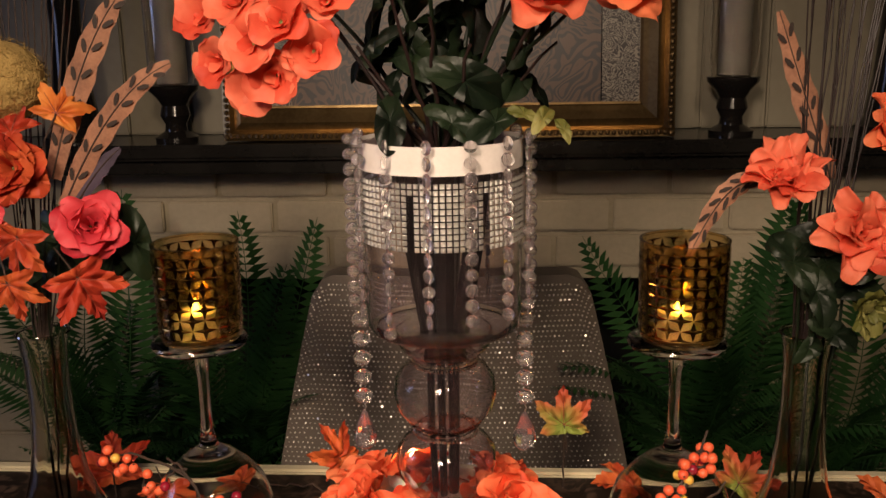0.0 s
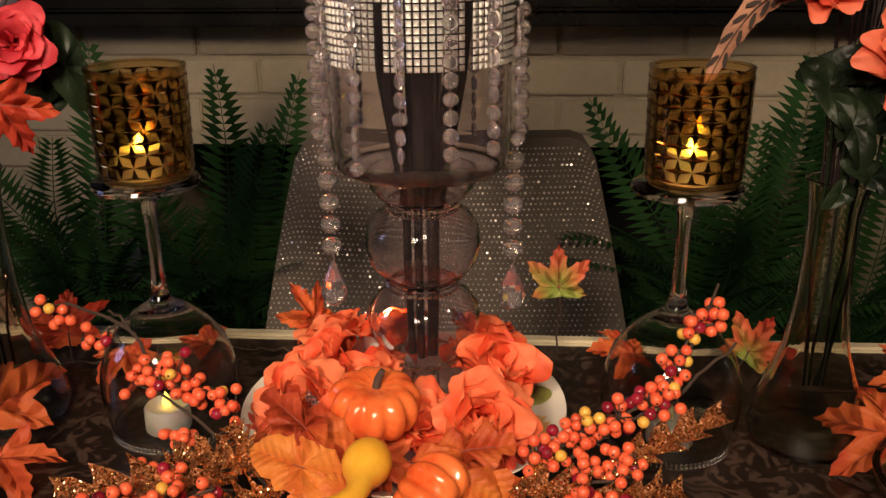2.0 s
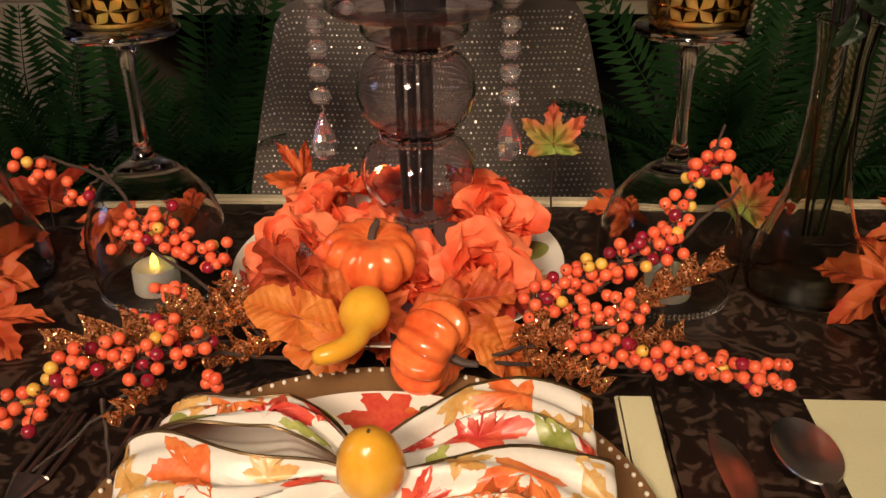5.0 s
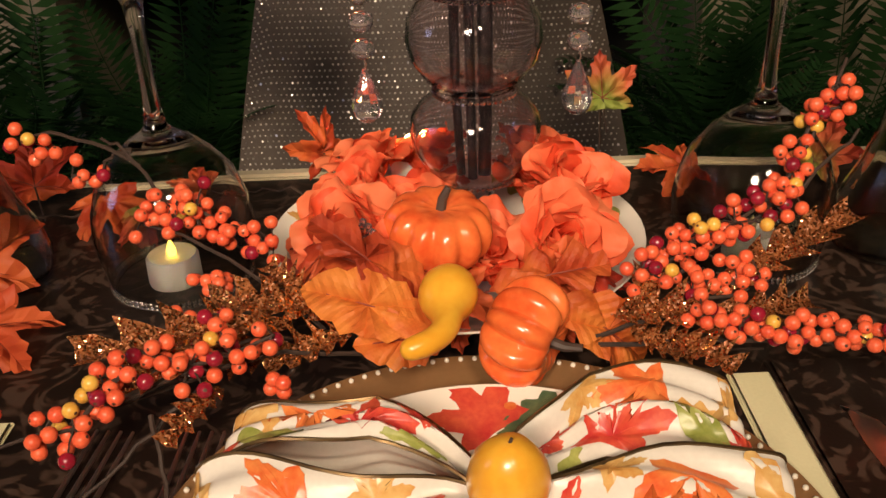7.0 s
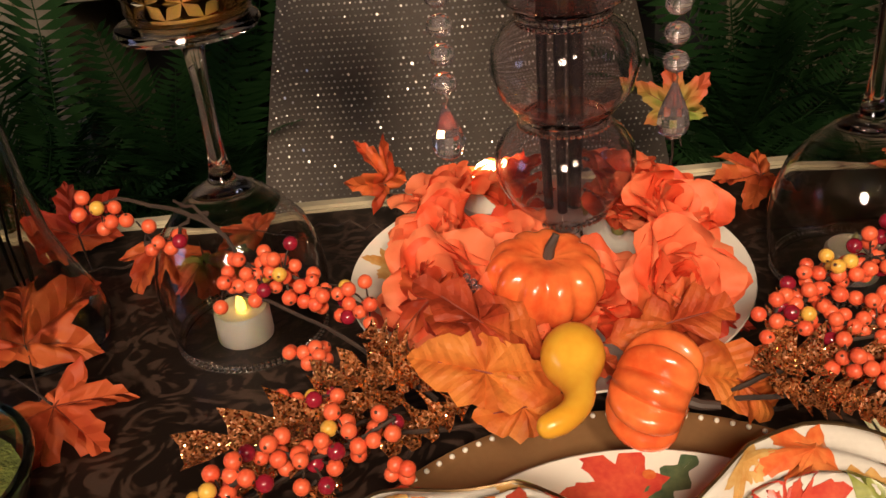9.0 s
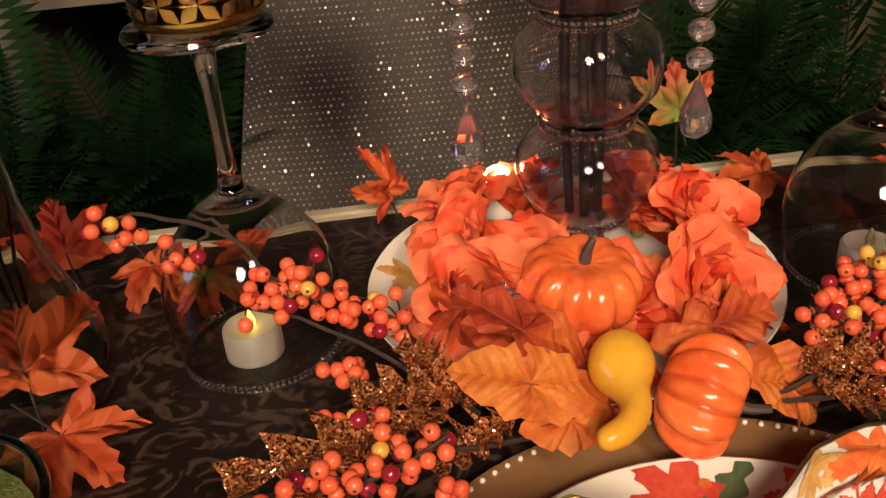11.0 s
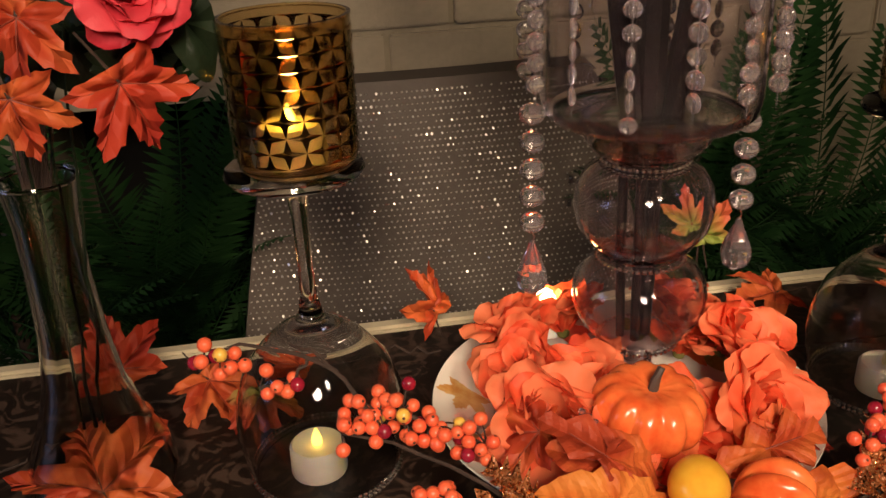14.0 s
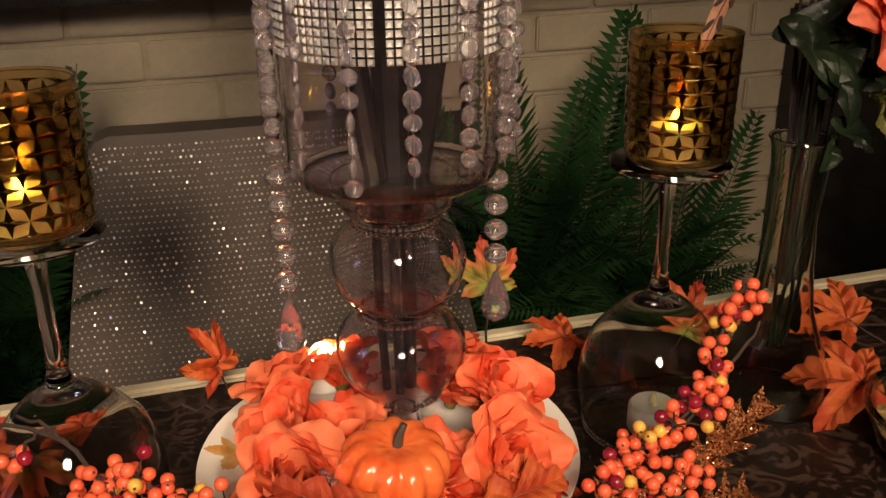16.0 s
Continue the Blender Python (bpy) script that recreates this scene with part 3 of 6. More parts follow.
for k in range(-28, 29):
    box(bm, k * 0.115 - 0.0535, k * 0.115 + 0.0535, 1.788, 1.801, 1.046, 2.45, 0.003)
structure("wall_upper", bm, PANEL, "cream painted vertical wood panelling above the mantel", "panelled wall")
bm = block(-1.67, 1.5, 1.640, WY + 0.03, 0.9925, 1.0175, 0.003)
box(bm, -1.68, 1.51, 1.622, 1.80, 1.018, 1.045, 0.006)
structure("mantel_shelf", bm, STONE, "black polished stone mantel shelf", "mantel")
structure("hearth", block(-1.3, 1.0, 1.38, WY, 0.0, 0.09, 0.008), STONE, "black stone hearth in front of the fireplace", "hearth")


# ---- table ----
def dining_table():
    t = thing("dining_table", (0, 0, 0), "dining table under a dark brown marbled cloth with a cream edge", "table")
    part("tabletop", block(-1.0, 1.0, -0.6, 1.038, 0.712, 0.75, 0.004), TABLE, t)
    part("back_edge", block(-1.0, 1.0, 1.0385, 1.054, 0.72, 0.753, 0.003), EDGE, t, "cream table edge")
    for x in (-0.9, 0.9):
        for y in (-0.5, 0.95):
            part("leg", block(x - 0.035, x + 0.035, y - 0.035, y + 0.035, 0.0, 0.712, 0.006), OAK, t)
    return t


dining_table()


# ---- chair with a sequinned cover ----
def sequin_chair():
    t = thing("dining_chair", (-0.027, 1.44, 0), "dining chair in a sparkling silver-grey sequinned slipcover", "chair")

    def back(u, v):
        half = 0.300 - 0.083 * v
        z = 0.42 + 0.44 * v
        return Vector((half * u, 0.02 - 0.03 * (1 - u * u) * 0.6 + 0.05 * v - 0.03, z))
    bm = bmesh.new()
    n, rows = 24, 20
    g = {}
    for i in range(n + 1):
        for j in range(rows + 1):
            u, v = -1 + 2 * i / n, j / rows
            p = back(u, v)
            corner = max(0.0, abs(u) - 0.82) / 0.18
            p.z -= 0.035 * corner ** 2.5 * v ** 3
            for s in (0, 1):
                g[i, j, s] = bm.verts.new((p.x, p.y + s * 0.05, p.z))
    for i in range(n):
        for j in range(rows):
            bm.faces.new((g[i, j, 0], g[i + 1, j, 0], g[i + 1, j + 1, 0], g[i, j + 1, 0]))
            bm.faces.new((g[i, j, 1], g[i, j + 1, 1], g[i + 1, j + 1, 1], g[i + 1, j, 1]))
    for i in range(n):
        bm.faces.new((g[i, rows, 0], g[i + 1, rows, 0], g[i + 1, rows, 1], g[i, rows, 1]))
        bm.faces.new((g[i, 0, 0], g[i, 0, 1], g[i + 1, 0, 1], g[i + 1, 0, 0]))
    for j in range(rows):
        bm.faces.new((g[0, j, 0], g[0, j + 1, 0], g[0, j + 1, 1], g[0, j, 1]))
        bm.faces.new((g[n, j, 0], g[n, j, 1], g[n, j + 1, 1], g[n, j + 1, 0]))
    part("backrest", bm, COVER, t)
    rnd = random.Random(3)
    verts, faces = [], []
    for j in range(54):
        for i in range(68):
            u = -0.985 + 1.97 * (i + 0.5 * (j % 2)) / 68
            v = 0.02 + 0.965 * j / 54
            if rnd.random() < 0.06:
                continue
            c = back(u, v)
            c.z -= 0.035 * (max(0.0, abs(u) - 0.82) / 0.18) ** 2.5 * v ** 3
            c.y -= 0.0016
            r = 0.0015 * rnd.uniform(0.7, 1.3)
            tx, tz = rnd.gauss(0, 0.30), rnd.gauss(0, 0.30)
            k = len(verts)
            for a in range(6):
                ca, sa = math.cos(a * math.pi / 3), math.sin(a * math.pi / 3)
                verts.append((c.x + r * ca, c.y + r * (tx * ca + tz * sa), c.z + r * sa))
            faces.append(tuple(range(k, k + 6)))
    me = bpy.data.meshes.new("sequin_sheet")
    me.from_pydata(verts, [], faces)
    tagged(part("sequin_sheet", me, SEQUIN, t, "rows of tiny silver sequins"), kind="stuff")
    part("seat", block(-0.25, 0.25, -0.42, 0.0, 0.40, 0.47, 0.015), COVER, t)
    part("skirt", block(-0.24, 0.24, -0.41, 0.05, 0.0, 0.40, 0.01), COVER, t)
    return t


sequin_chair()


# ---- ferns on the hearth ----
def frond(length, droop, width, seed):
    """An arching fern frond along +y from the origin, with paired leaflets."""
    rnd = random.Random(seed)
    bm = bmesh.new()
    pts = []
    for k in range(13):
        s = k / 12
        pts.append(Vector((0.02 * math.sin(3 * s + seed), length * s * (1 - 0.12 * s), length * (0.10 * s - droop * s * s))))
    tube(pts, 0.0016, 4, 0.3, bm)
    pairs = 30
    for k in range(pairs):
        s = 0.10 + 0.89 * k / pairs
        q = s * 12
        i = min(int(q), 11)
        p = pts[i].lerp(pts[i + 1], q - i)
        d = (pts[i + 1] - pts[i]).normalized()
        L = width * (math.sin(math.pi * (0.16 + 0.80 * s)) ** 0.8) * rnd.uniform(0.9, 1.1)
        for sg in (-1, 1):
            side = (Vector((sg, 0, 0)) + d * 0.35 + Vector((0, 0, rnd.uniform(-0.3, -0.02)))).normalized()
            w = d * (length / pairs * 0.47)
            up = Vector((0, 0, 0.0015))
            a = bm.verts.new(p)
            b = bm.verts.new(p + side * L * 0.4 + w + up)
            c = bm.verts.new(p + side * L + d * 0.004)
            e = bm.verts.new(p + side * L * 0.4 - w * 0.8)
            f = bm.verts.new(p + side * L * 0.75 + w * 0.7)
            bm.faces.new((a, e, c, f, b) if sg > 0 else (b, f, c, e, a))
    return bm


def fern_plant(place, count, seed, up, label, extra=()):
    rnd = random.Random(seed)
    t = thing("fern_plant", place, label, "fern", "ferns by the fireplace")
    part("pot", shell([(0.07, 0), (0.10, 0.17), (0.105, 0.19)], 0.008, 24), POT, t, "dark plant pot")
    part("soil", lathe([(0.0, 0.15), (0.092, 0.15), (0.0, 0.158)], 20), MATTEBLACK, t)
    part("crown", tube([(0, 0, 0.14), (0.01, 0, up * 0.6), (0, 0, up)], 0.018, 8, 0.5), DARKBARK, t)
    for k in range(count):
        az = 360 * k / count + rnd.uniform(-12, 12)
        tier = rnd.random()
        L = rnd.uniform(0.25, 0.40)
        el = rnd.uniform(-25, 62) if tier < 0.75 else rnd.uniform(50, 80)
        m = Matrix.Translation((0, 0, up * rnd.uniform(0.55, 1.0))) @ Matrix.Rotation(radians(az), 4, "Z") @ Matrix.Rotation(radians(el), 4, "X") @ Matrix.Rotation(rnd.uniform(-0.6, 0.6), 4, "Y")
        part("frond", frond(L, rnd.uniform(0.25, 0.55), rnd.uniform(0.035, 0.055), seed * 100 + k), FERN, t, m=m)
    for k, (tip, dr, wd) in enumerate(extra):
        y = Vector(tip) - Vector(place) - Vector((0, 0, up))
        L = y.length / 0.88
        y.normalize()
        z = Vector((0.15, -0.85, 0.4))
        z = (z - y * z.dot(y)).normalized()
        m = Matrix((y.cross(z), y, z)).transposed().to_4x4()
        m.translation = (0, 0, up)
        part("frond", frond(L, dr, wd * 1.2, seed * 100 + 60 + k), FERN, t, m=m)
    return t


fern_plant((-0.62, 1.56, 0.09), 54, 5, 0.46, "dark green fern in front of the fireplace", [((-0.533, 1.52, 0.99), 0.08, 0.05), ((-0.74, 1.48, 0.85), 0.15, 0.045), ((-0.80, 1.45, 0.76), 0.2, 0.045), ((-0.60, 1.45, 0.86), 0.1, 0.05), ((-0.66, 1.42, 0.72), 0.2, 0.05)])
fern_plant((-0.41, 1.60, 0.09), 54, 7, 0.42, "dark green fern in the fireplace opening", [((-0.363, 1.50, 0.965), 0.06, 0.042), ((-0.219, 1.48, 0.945), 0.1, 0.036), ((-0.26, 1.47, 0.87), 0.1, 0.045), ((-0.44, 1.42, 0.82), 0.15, 0.05), ((-0.38, 1.42, 0.74), 0.2, 0.05), ((-0.36, 1.43, 0.66), 0.2, 0.05), ((-0.31, 1.53, 0.78), 0.2, 0.05)])
fern_plant((0.40, 1.58, 0.09), 54, 6, 0.43, "green fern beside the sequinned chair", [((0.48, 1.50, 0.978), 0.06, 0.062), ((0.50, 1.47, 0.87), 0.14, 0.058), ((0.201, 1.49, 0.92), 0.15, 0.042), ((0.31, 1.48, 0.93), 0.1, 0.05), ((0.40, 1.44, 0.88), 0.15, 0.05), ((0.38, 1.44, 0.74), 0.2, 0.05), ((0.47, 1.40, 0.70), 0.2, 0.05)])
fern_plant((0.58, 1.56, 0.09), 54, 8, 0.38, "bright green fern in front of the brick wall", [((0.471, 1.50, 0.975), 0.08, 0.05), ((0.60, 1.48, 0.88), 0.12, 0.05), ((0.72, 1.46, 0.80), 0.15, 0.05), ((0.68, 1.42, 0.66), 0.2, 0.05), ((0.54, 1.40, 0.70), 0.2, 0.05)])


# ---- on the mantel ----
def picture_frame():
    x0, x1, z0, z1 = -0.418, 0.338, 0.0, 0.62
    lean = Matrix.Translation((0, 1.675, 1.046)) @ Matrix.Rotation(radians(-5), 4, "X")
    t = thing("picture_frame", (0, 0, 0), "wide gold picture frame with a beaded edge around a damask print", "picture frame", m=lean)
    prof = [(0.0, 0.0), (0.0, -0.022), (0.012, -0.026), (0.018, -0.018), (0.03, -0.024), (0.044, -0.016), (0.052, -0.012), (0.056, -0.004), (0.056, 0.0)]
    sides = [("bottom_rail", (x0, z0), (x1, z0), (0, 1)), ("top_rail", (x1, z1), (x0, z1), (0, -1)), ("side_rail", (x0, z1), (x0, z0), (1, 0)), ("side_rail", (x1, z0), (x1, z1), (-1, 0))]
    for name, a, b, inw in sides:
        bm = bmesh.new()
        d = ((b[0] - a[0]), (b[1] - a[1]))
        ln = math.hypot(*d)
        d = (d[0] / ln, d[1] / ln)
        ra, rb = [], []
        for w, y in prof:
            ra.append(bm.verts.new((a[0] + inw[0] * w + d[0] * w, y, a[1] + inw[1] * w + d[1] * w)))
            rb.append(bm.verts.new((b[0] + inw[0] * w - d[0] * w, y, b[1] + inw[1] * w - d[1] * w)))
        for k in range(len(prof) - 1):
            bm.faces.new((ra[k], rb[k], rb[k + 1], ra[k + 1]))
        rail = part(name, bm, GOLDFRAME, t, smooth=False)
        verts = bmesh.new()
        n = int(ln / 0.0105)
        for k in range(n):
            s = (k + 0.5) / n
            bmesh.ops.create_icosphere(verts, subdivisions=1, radius=0.0048, matrix=Matrix.Translation((a[0] + (b[0] - a[0]) * s + inw[0] * 0.007, -0.026, a[1] + (b[1] - a[1]) * s + inw[1] * 0.007)))
        tagged(part("beading", verts, DARKGOLD, rail, "dark gold beads"), kind="stuff")
    part("backing", block(x0 + 0.02, x1 - 0.02, 0.001, 0.008, z0 + 0.02, z1 - 0.02), BLACK, t)
    part("print", block(x0 + 0.05, x1 - 0.12, -0.003, 0.0, z0 + 0.05, z1 - 0.05), DAMASK, t, "tan and grey damask print")
    part("print_border", block(x1 - 0.118, x1 - 0.05, -0.003, 0.0, z0 + 0.05, z1 - 0.05), DARKDAMASK, t, "dark floral print")
    part("inner_border", block(x0 + 0.05, x0 + 0.115, -0.0055, -0.0035, z0 + 0.05, z1 - 0.05), DARKDAMASK, t, "dark floral print")
    for z in (z0 + 0.056, z1 - 0.056):
        part("glazing_bead", block(x0 + 0.055, x1 - 0.055, -0.010, -0.004, z - 0.002, z + 0.002), GOLDFRAME, t)


picture_frame()


def hurricane(place):
    t = thing("hurricane_candle_holder", place, "dark glass pedestal holder with a clear hurricane glass and white candle", "candle holder", "candle holders on the mantel")
    part("base", lathe([(0.0, 0), (0.036, 0.0), (0.037, 0.008), (0.020, 0.018), (0.018, 0.03), (0.026, 0.045), (0.022, 0.062), (0.030, 0.075), (0.042, 0.088), (0.043, 0.096), (0.0, 0.096)], 28), BLACK, t)
    part("chimney", shell([(0.036, 0.097), (0.040, 0.13), (0.041, 0.34)], 0.002, 28), GLASS, t, "clear glass chimney")
    part("candle", lathe([(0.0, 0.1), (0.026, 0.1), (0.026, 0.24), (0.0, 0.237)], 24), DIMWAX, t, "white pillar candle")
    return t


h1 = hurricane((-0.512, 1.69, 1.045))
copy_thing(h1, pose(0.437, 1.69, 1.045))


def obelisk(place):
    t = thing("black_candlestick", place, "tall black glossy candlestick standing on the mantel", "candlestick", "black candlesticks")
    part("foot", lathe([(0, 0), (0.055, 0.0), (0.056, 0.012), (0.046, 0.02), (0.04, 0.03)], 24), BLACK, t)
    part("shaft", lathe([(0.0, 0.028), (0.042, 0.03), (0.033, 0.09), (0.026, 0.2), (0.03, 0.32), (0.03, 0.5), (0, 0.5)], 24), BLACK, t)
    return t


o1 = obelisk((-0.69, 1.69, 1.045))
copy_thing(o1, pose(0.70, 1.70, 1.045))


def black_cabinet():
    t = thing("black_cabinet", (0.94, 1.38, 0), "plain black cabinet beside the brick wall", "cabinet")
    part("body", block(0, 0.6, 0, 0.38, 0, 0.92, 0.008), BLACK, t)
    part("door", block(0.02, 0.29, -0.016, -0.001, 0.06, 0.9, 0.004), BLACK, t)
    part("door", block(0.31, 0.58, -0.016, -0.001, 0.06, 0.9, 0.004), BLACK, t)
    return t


black_cabinet()


# ---- inverted wine glasses with candle cups ----
def wine_glass(place):
    t = thing("wine_glass", place, "clear wine glass turned upside down, with a rhinestone-trimmed rim", "wine glass", "upturned wine glasses")
    # bowl: rim on the cloth, stem rising
    outer = [(0.0485, 0.001), (0.0517, 0.012), (0.055, 0.03), (0.056, 0.045), (0.0542, 0.06), (0.0475, 0.08), (0.035, 0.096), (0.022, 0.108), (0.012, 0.114)]
    inner = [(r - 0.0013, z) for r, z in outer[:-2]] + [(0.018, 0.1065), (0.0, 0.1085)]
    stem = [(0.008, 0.118), (0.0058, 0.13), (0.0048, 0.15), (0.005, 0.18), (0.0065, 0.199), (0.010, 0.207), (0.024, 0.2100), (0.036, 0.2108), (0.0402, 0.2120), (0.0416, 0.2144), (0.0405, 0.2170), (0.0365, 0.2183), (0.0, 0.2185)]
    bm = lathe(inner[::-1] + outer + stem, 48)
    part("glass_body", bm, GLASS, t)
    bm = bmesh.new()
    for k in range(84):
        a = 2 * math.pi * k / 84
        for j in range(2):
            c = Vector((0.0503 * math.cos(a), 0.0503 * math.sin(a), 0.0035 + j * 0.0033))
            bmesh.ops.create_icosphere(bm, subdivisions=1, radius=0.0017, matrix=Matrix.Translation(c))
    tagged(part("rhinestone_trim", bm, STUD, t, "silver rhinestone band", smooth=False), kind="stuff")
    return t


def tealight(place, glow):
    t = thing("tealight", place, "white battery tealight with a small yellow flame", "tealight", "battery tealights")
    part("body", lathe([(0, 0), (0.0188, 0.0), (0.0192, 0.002), (0.0188, 0.019), (0.017, 0.0212), (0.012, 0.0195), (0.0, 0.0185)], 32), WAX, t)
    part("flame", lathe([(0.0, 0.0185), (0.0032, 0.02), (0.0036, 0.024), (0.002, 0.029), (0.0, 0.033)], 10), glow, t, "small yellow flame")
    return t


def votive(place, turn):
    t = thing("votive_holder", place, "amber glass votive cup with a gold petal pattern", "votive holder", "gold votive cups", m=pose(*place, 0, 0, turn))
    R, H = 0.0355, 0.084
    part("cup", shell([(0.033, 0), (0.0348, 0.003), (R, 0.012), (R + 0.0012, H)], 0.0022, 48), AMBER, t)
    bm = bmesh.new()
    cols, hz = 11, 0.0178
    cell = 2 * math.pi / cols

    def at(u, v):
        z = 0.0075 + v * hz
        r = R + 0.0005 + 0.0012 * z / H
        return bm.verts.new((r * math.cos(u * cell), r * math.sin(u * cell), z))
    # the coating between clear petals: one four-pointed star at each edge of a square grid
    for row in range(9):
        for c in range(cols):
            u0, v0 = c + (0.5 if row % 2 == 0 else 0.0), row * 0.5
            cusps = [(0.5, 0), (0, 0.5), (-0.5, 0), (0, -0.5)]
            ring = []
            for k in range(4):
                (xa, ya), (xb, yb) = cusps[k], cusps[(k + 1) % 4]
                for q in range(5):
                    s = q / 5
                    inw = 1 - 0.56 * math.sin(math.pi * s) ** 0.8
                    x, y = (xa + (xb - xa) * s) * inw, (ya + (yb - ya) * s) * inw
                    ring.append((u0 + x, min(max(v0 + y, 0.0), 4.0)))
            mid = at(u0, min(max(v0, 0.0), 4.0))
            vs = [at(*p) for p in ring]
            for k in range(len(vs)):
                bm.faces.new((mid, vs[k], vs[(k + 1) % len(vs)]))
    tagged(part("gold_pattern", bm, GOLDCOAT, t, "bronze-gold coating with clear four-petal cutouts", smooth=False), kind="stuff")
    part("rim", lathe([(R - 0.001, H - 0.0005), (R + 0.0014, H - 0.0005), (R + 0.0016, H + 0.0012), (R - 0.0008, H + 0.0014)], 48, hoop=True), AMBER, t)
    return t


for x, y, sd in ((-0.2115, 0.864, 0), (0.200, 0.866, 1)):
    wine_glass((x, y, 0.7505))
    tealight((x + (0.002 if sd else -0.0055), y - 0.002, 0.7505), UNLIT if sd else DIMFLAME)
    votive((x + 0.003, y - 0.002, 0.9695), 12 if sd else 0)
    tealight((x, y - 0.004, 0.9725), FLAME)


# ---- bud vases ----
def bud_vase(place, label, tilt):
    t = thing("bud_vase", place, label, "vase", "glass bud vases", m=pose(*place, 0, tilt, 0))
    prof = [(0.034, 0.0), (0.044, 0.004), (0.0475, 0.018), (0.044, 0.035), (0.033, 0.06), (0.025, 0.085), (0.0205, 0.12), (0.0185, 0.16), (0.019, 0.195), (0.0215, 0.215), (0.0228, 0.219)]
    wave = lambda a, k: 1 + 0.006 * math.cos(14 * a) * (1 if 1 < k < 7 else 0)
    part("vase_body", shell(prof, 0.0022, 84, wave), SMOKEGLASS, t)
    lip = [(0.0228 + 0.0012 * math.cos(q), 0.2202 + 0.0012 * math.sin(q)) for q in [i * math.pi / 4 for i in range(9)]]
    part("lip", lathe(lip, 48), SMOKEGLASS, t, "rounded glass lip")
    return t


bud_vase((-0.357, 0.872, 0.7505), "smoky glass bud vase with a flared ribbed foot, holding autumn flowers", 0)
bud_vase((0.311, 0.872, 0.7505), "smoky glass bud vase with a flared ribbed foot, holding coral flowers", 0)


# ---- centrepiece: stacked glass candlestick and cylinder with crystal strands ----
CX, CY = 0.003, 0.857


def centrepiece():
    t = thing("crystal_centrepiece_vase", (CX, CY, 0), "tall clear glass vase of stacked globes hung with crystal strands", "vase")
    g1 = [(0.038, 0.772), (0.040, 0.776), (0.020, 0.786), (0.012, 0.797), (0.011, 0.812), (0.018, 0.822), (0.026, 0.828), (0.036, 0.838), (0.0425, 0.850), (0.0442, 0.860), (0.0425, 0.871), (0.036, 0.880), (0.027, 0.886), (0.0262, 0.890)]
    part("lower_globe", shell(g1, 0.0021, 64), PINKGLASS, t)
    g2 = [(0.0255, 0.8915), (0.033, 0.897), (0.0415, 0.909), (0.0445, 0.923), (0.0425, 0.936), (0.036, 0.946), (0.027, 0.951), (0.0262, 0.956)]
    part("upper_globe", shell(g2, 0.0021, 64), PINKGLASS, t)
    g3 = [(0.0255, 0.9575), (0.035, 0.961), (0.0395, 0.968), (0.0405, 0.9785)]
    part("dish", shell(g3, 0.0018, 48), PINKGLASS, t)
    cyl = [(0.050, 0.980), (0.060, 0.9815), (0.0645, 0.986), (0.066, 0.995), (0.0662, 1.138)]
    part("cylinder", shell(cyl, 0.0022, 64), PINKGLASS, t)
    part("white_band", lathe([(0.0664, 1.1195), (0.0669, 1.1195), (0.0669, 1.1415), (0.0664, 1.1415)], 64, hoop=True), WHITEBAND, t, "white satin band round the rim")
    for z, n, r in ((0.9495, 2, 0.0270), (0.887, 1, 0.0276), (0.826, 1, 0.0262)):
        bm = bmesh.new()
        for j in range(n):
            for k in range(44):
                a = 2 * math.pi * k / 44
                bmesh.ops.create_icosphere(bm, subdivisions=1, radius=0.0018, matrix=Matrix.Translation((r * math.cos(a), r * math.sin(a), z + j * 0.004)))
        tagged(part("rhinestone_ring", bm, STUD, t, "silver rhinestone ring", smooth=False), kind="stuff")
    # rhinestone mesh round the cylinder
    bm = bmesh.new()
    cols, rows, r = 84, 11, 0.0672
    for j in range(rows):
        for k in range(cols):
            if k % 12 == 11 and j < rows - 2:
                continue
            a = 2 * math.pi * k / cols
            z = 1.063 + j * 0.0049
            m = Matrix.Translation((r * math.cos(a), r * math.sin(a), z)) @ Matrix.Rotation(a, 4, "Z")
            q = [bm.verts.new(m @ Vector(p)) for p in ((0, -0.0019, -0.0019), (0, 0.0019, -0.0019), (0, 0.0019, 0.0019), (0, -0.0019, 0.0019))]
            w = [bm.verts.new(m @ Vector(p)) for p in ((0.0013, -0.0009, -0.0009), (0.0013, 0.0009, -0.0009), (0.0013, 0.0009, 0.0009), (0.0013, -0.0009, 0.0009))]
            bm.faces.new(w)
            for i in range(4):
                bm.faces.new((q[i], q[(i + 1) % 4], w[(i + 1) % 4], w[i]))
    tagged(part("rhinestone_mesh", bm, SILVER, t, "band of silver rhinestone mesh", smooth=False), kind="stuff")
    # stems of the flowers down through the glass
    for k, (x, y, r) in enumerate(((0.0, 0.004, 0.013), (-0.014, -0.004, 0.009), (0.016, 0.0, 0.010), (0.004, 0.014, 0.009))):
        pts = [(x * 2.2, y * 2, 1.15), (x * 1.6, y * 1.5, 1.05), (x, y, 0.99), (x * 0.6, y * 0.6, 0.95)]
        part("stem", tube(pts, r, 8, 0.7), DARKSTEM, t, "dark bundled stem")
    for x, y, r in ((-0.0125, 0.004, 0.0034), (-0.003, -0.003, 0.0036), (0.0075, 0.003, 0.0052)):
        part("core_rod", tube([(x, y, 0.957), (x, y, 0.89), (x * 0.8, y, 0.826)], r, 10, 0.9), DARKSTEM, t, "dark rod inside the globes")
    # strands of faceted beads
    bead = ball_mesh("bead", 0.0052, CRYSTAL, 3, 0.9)
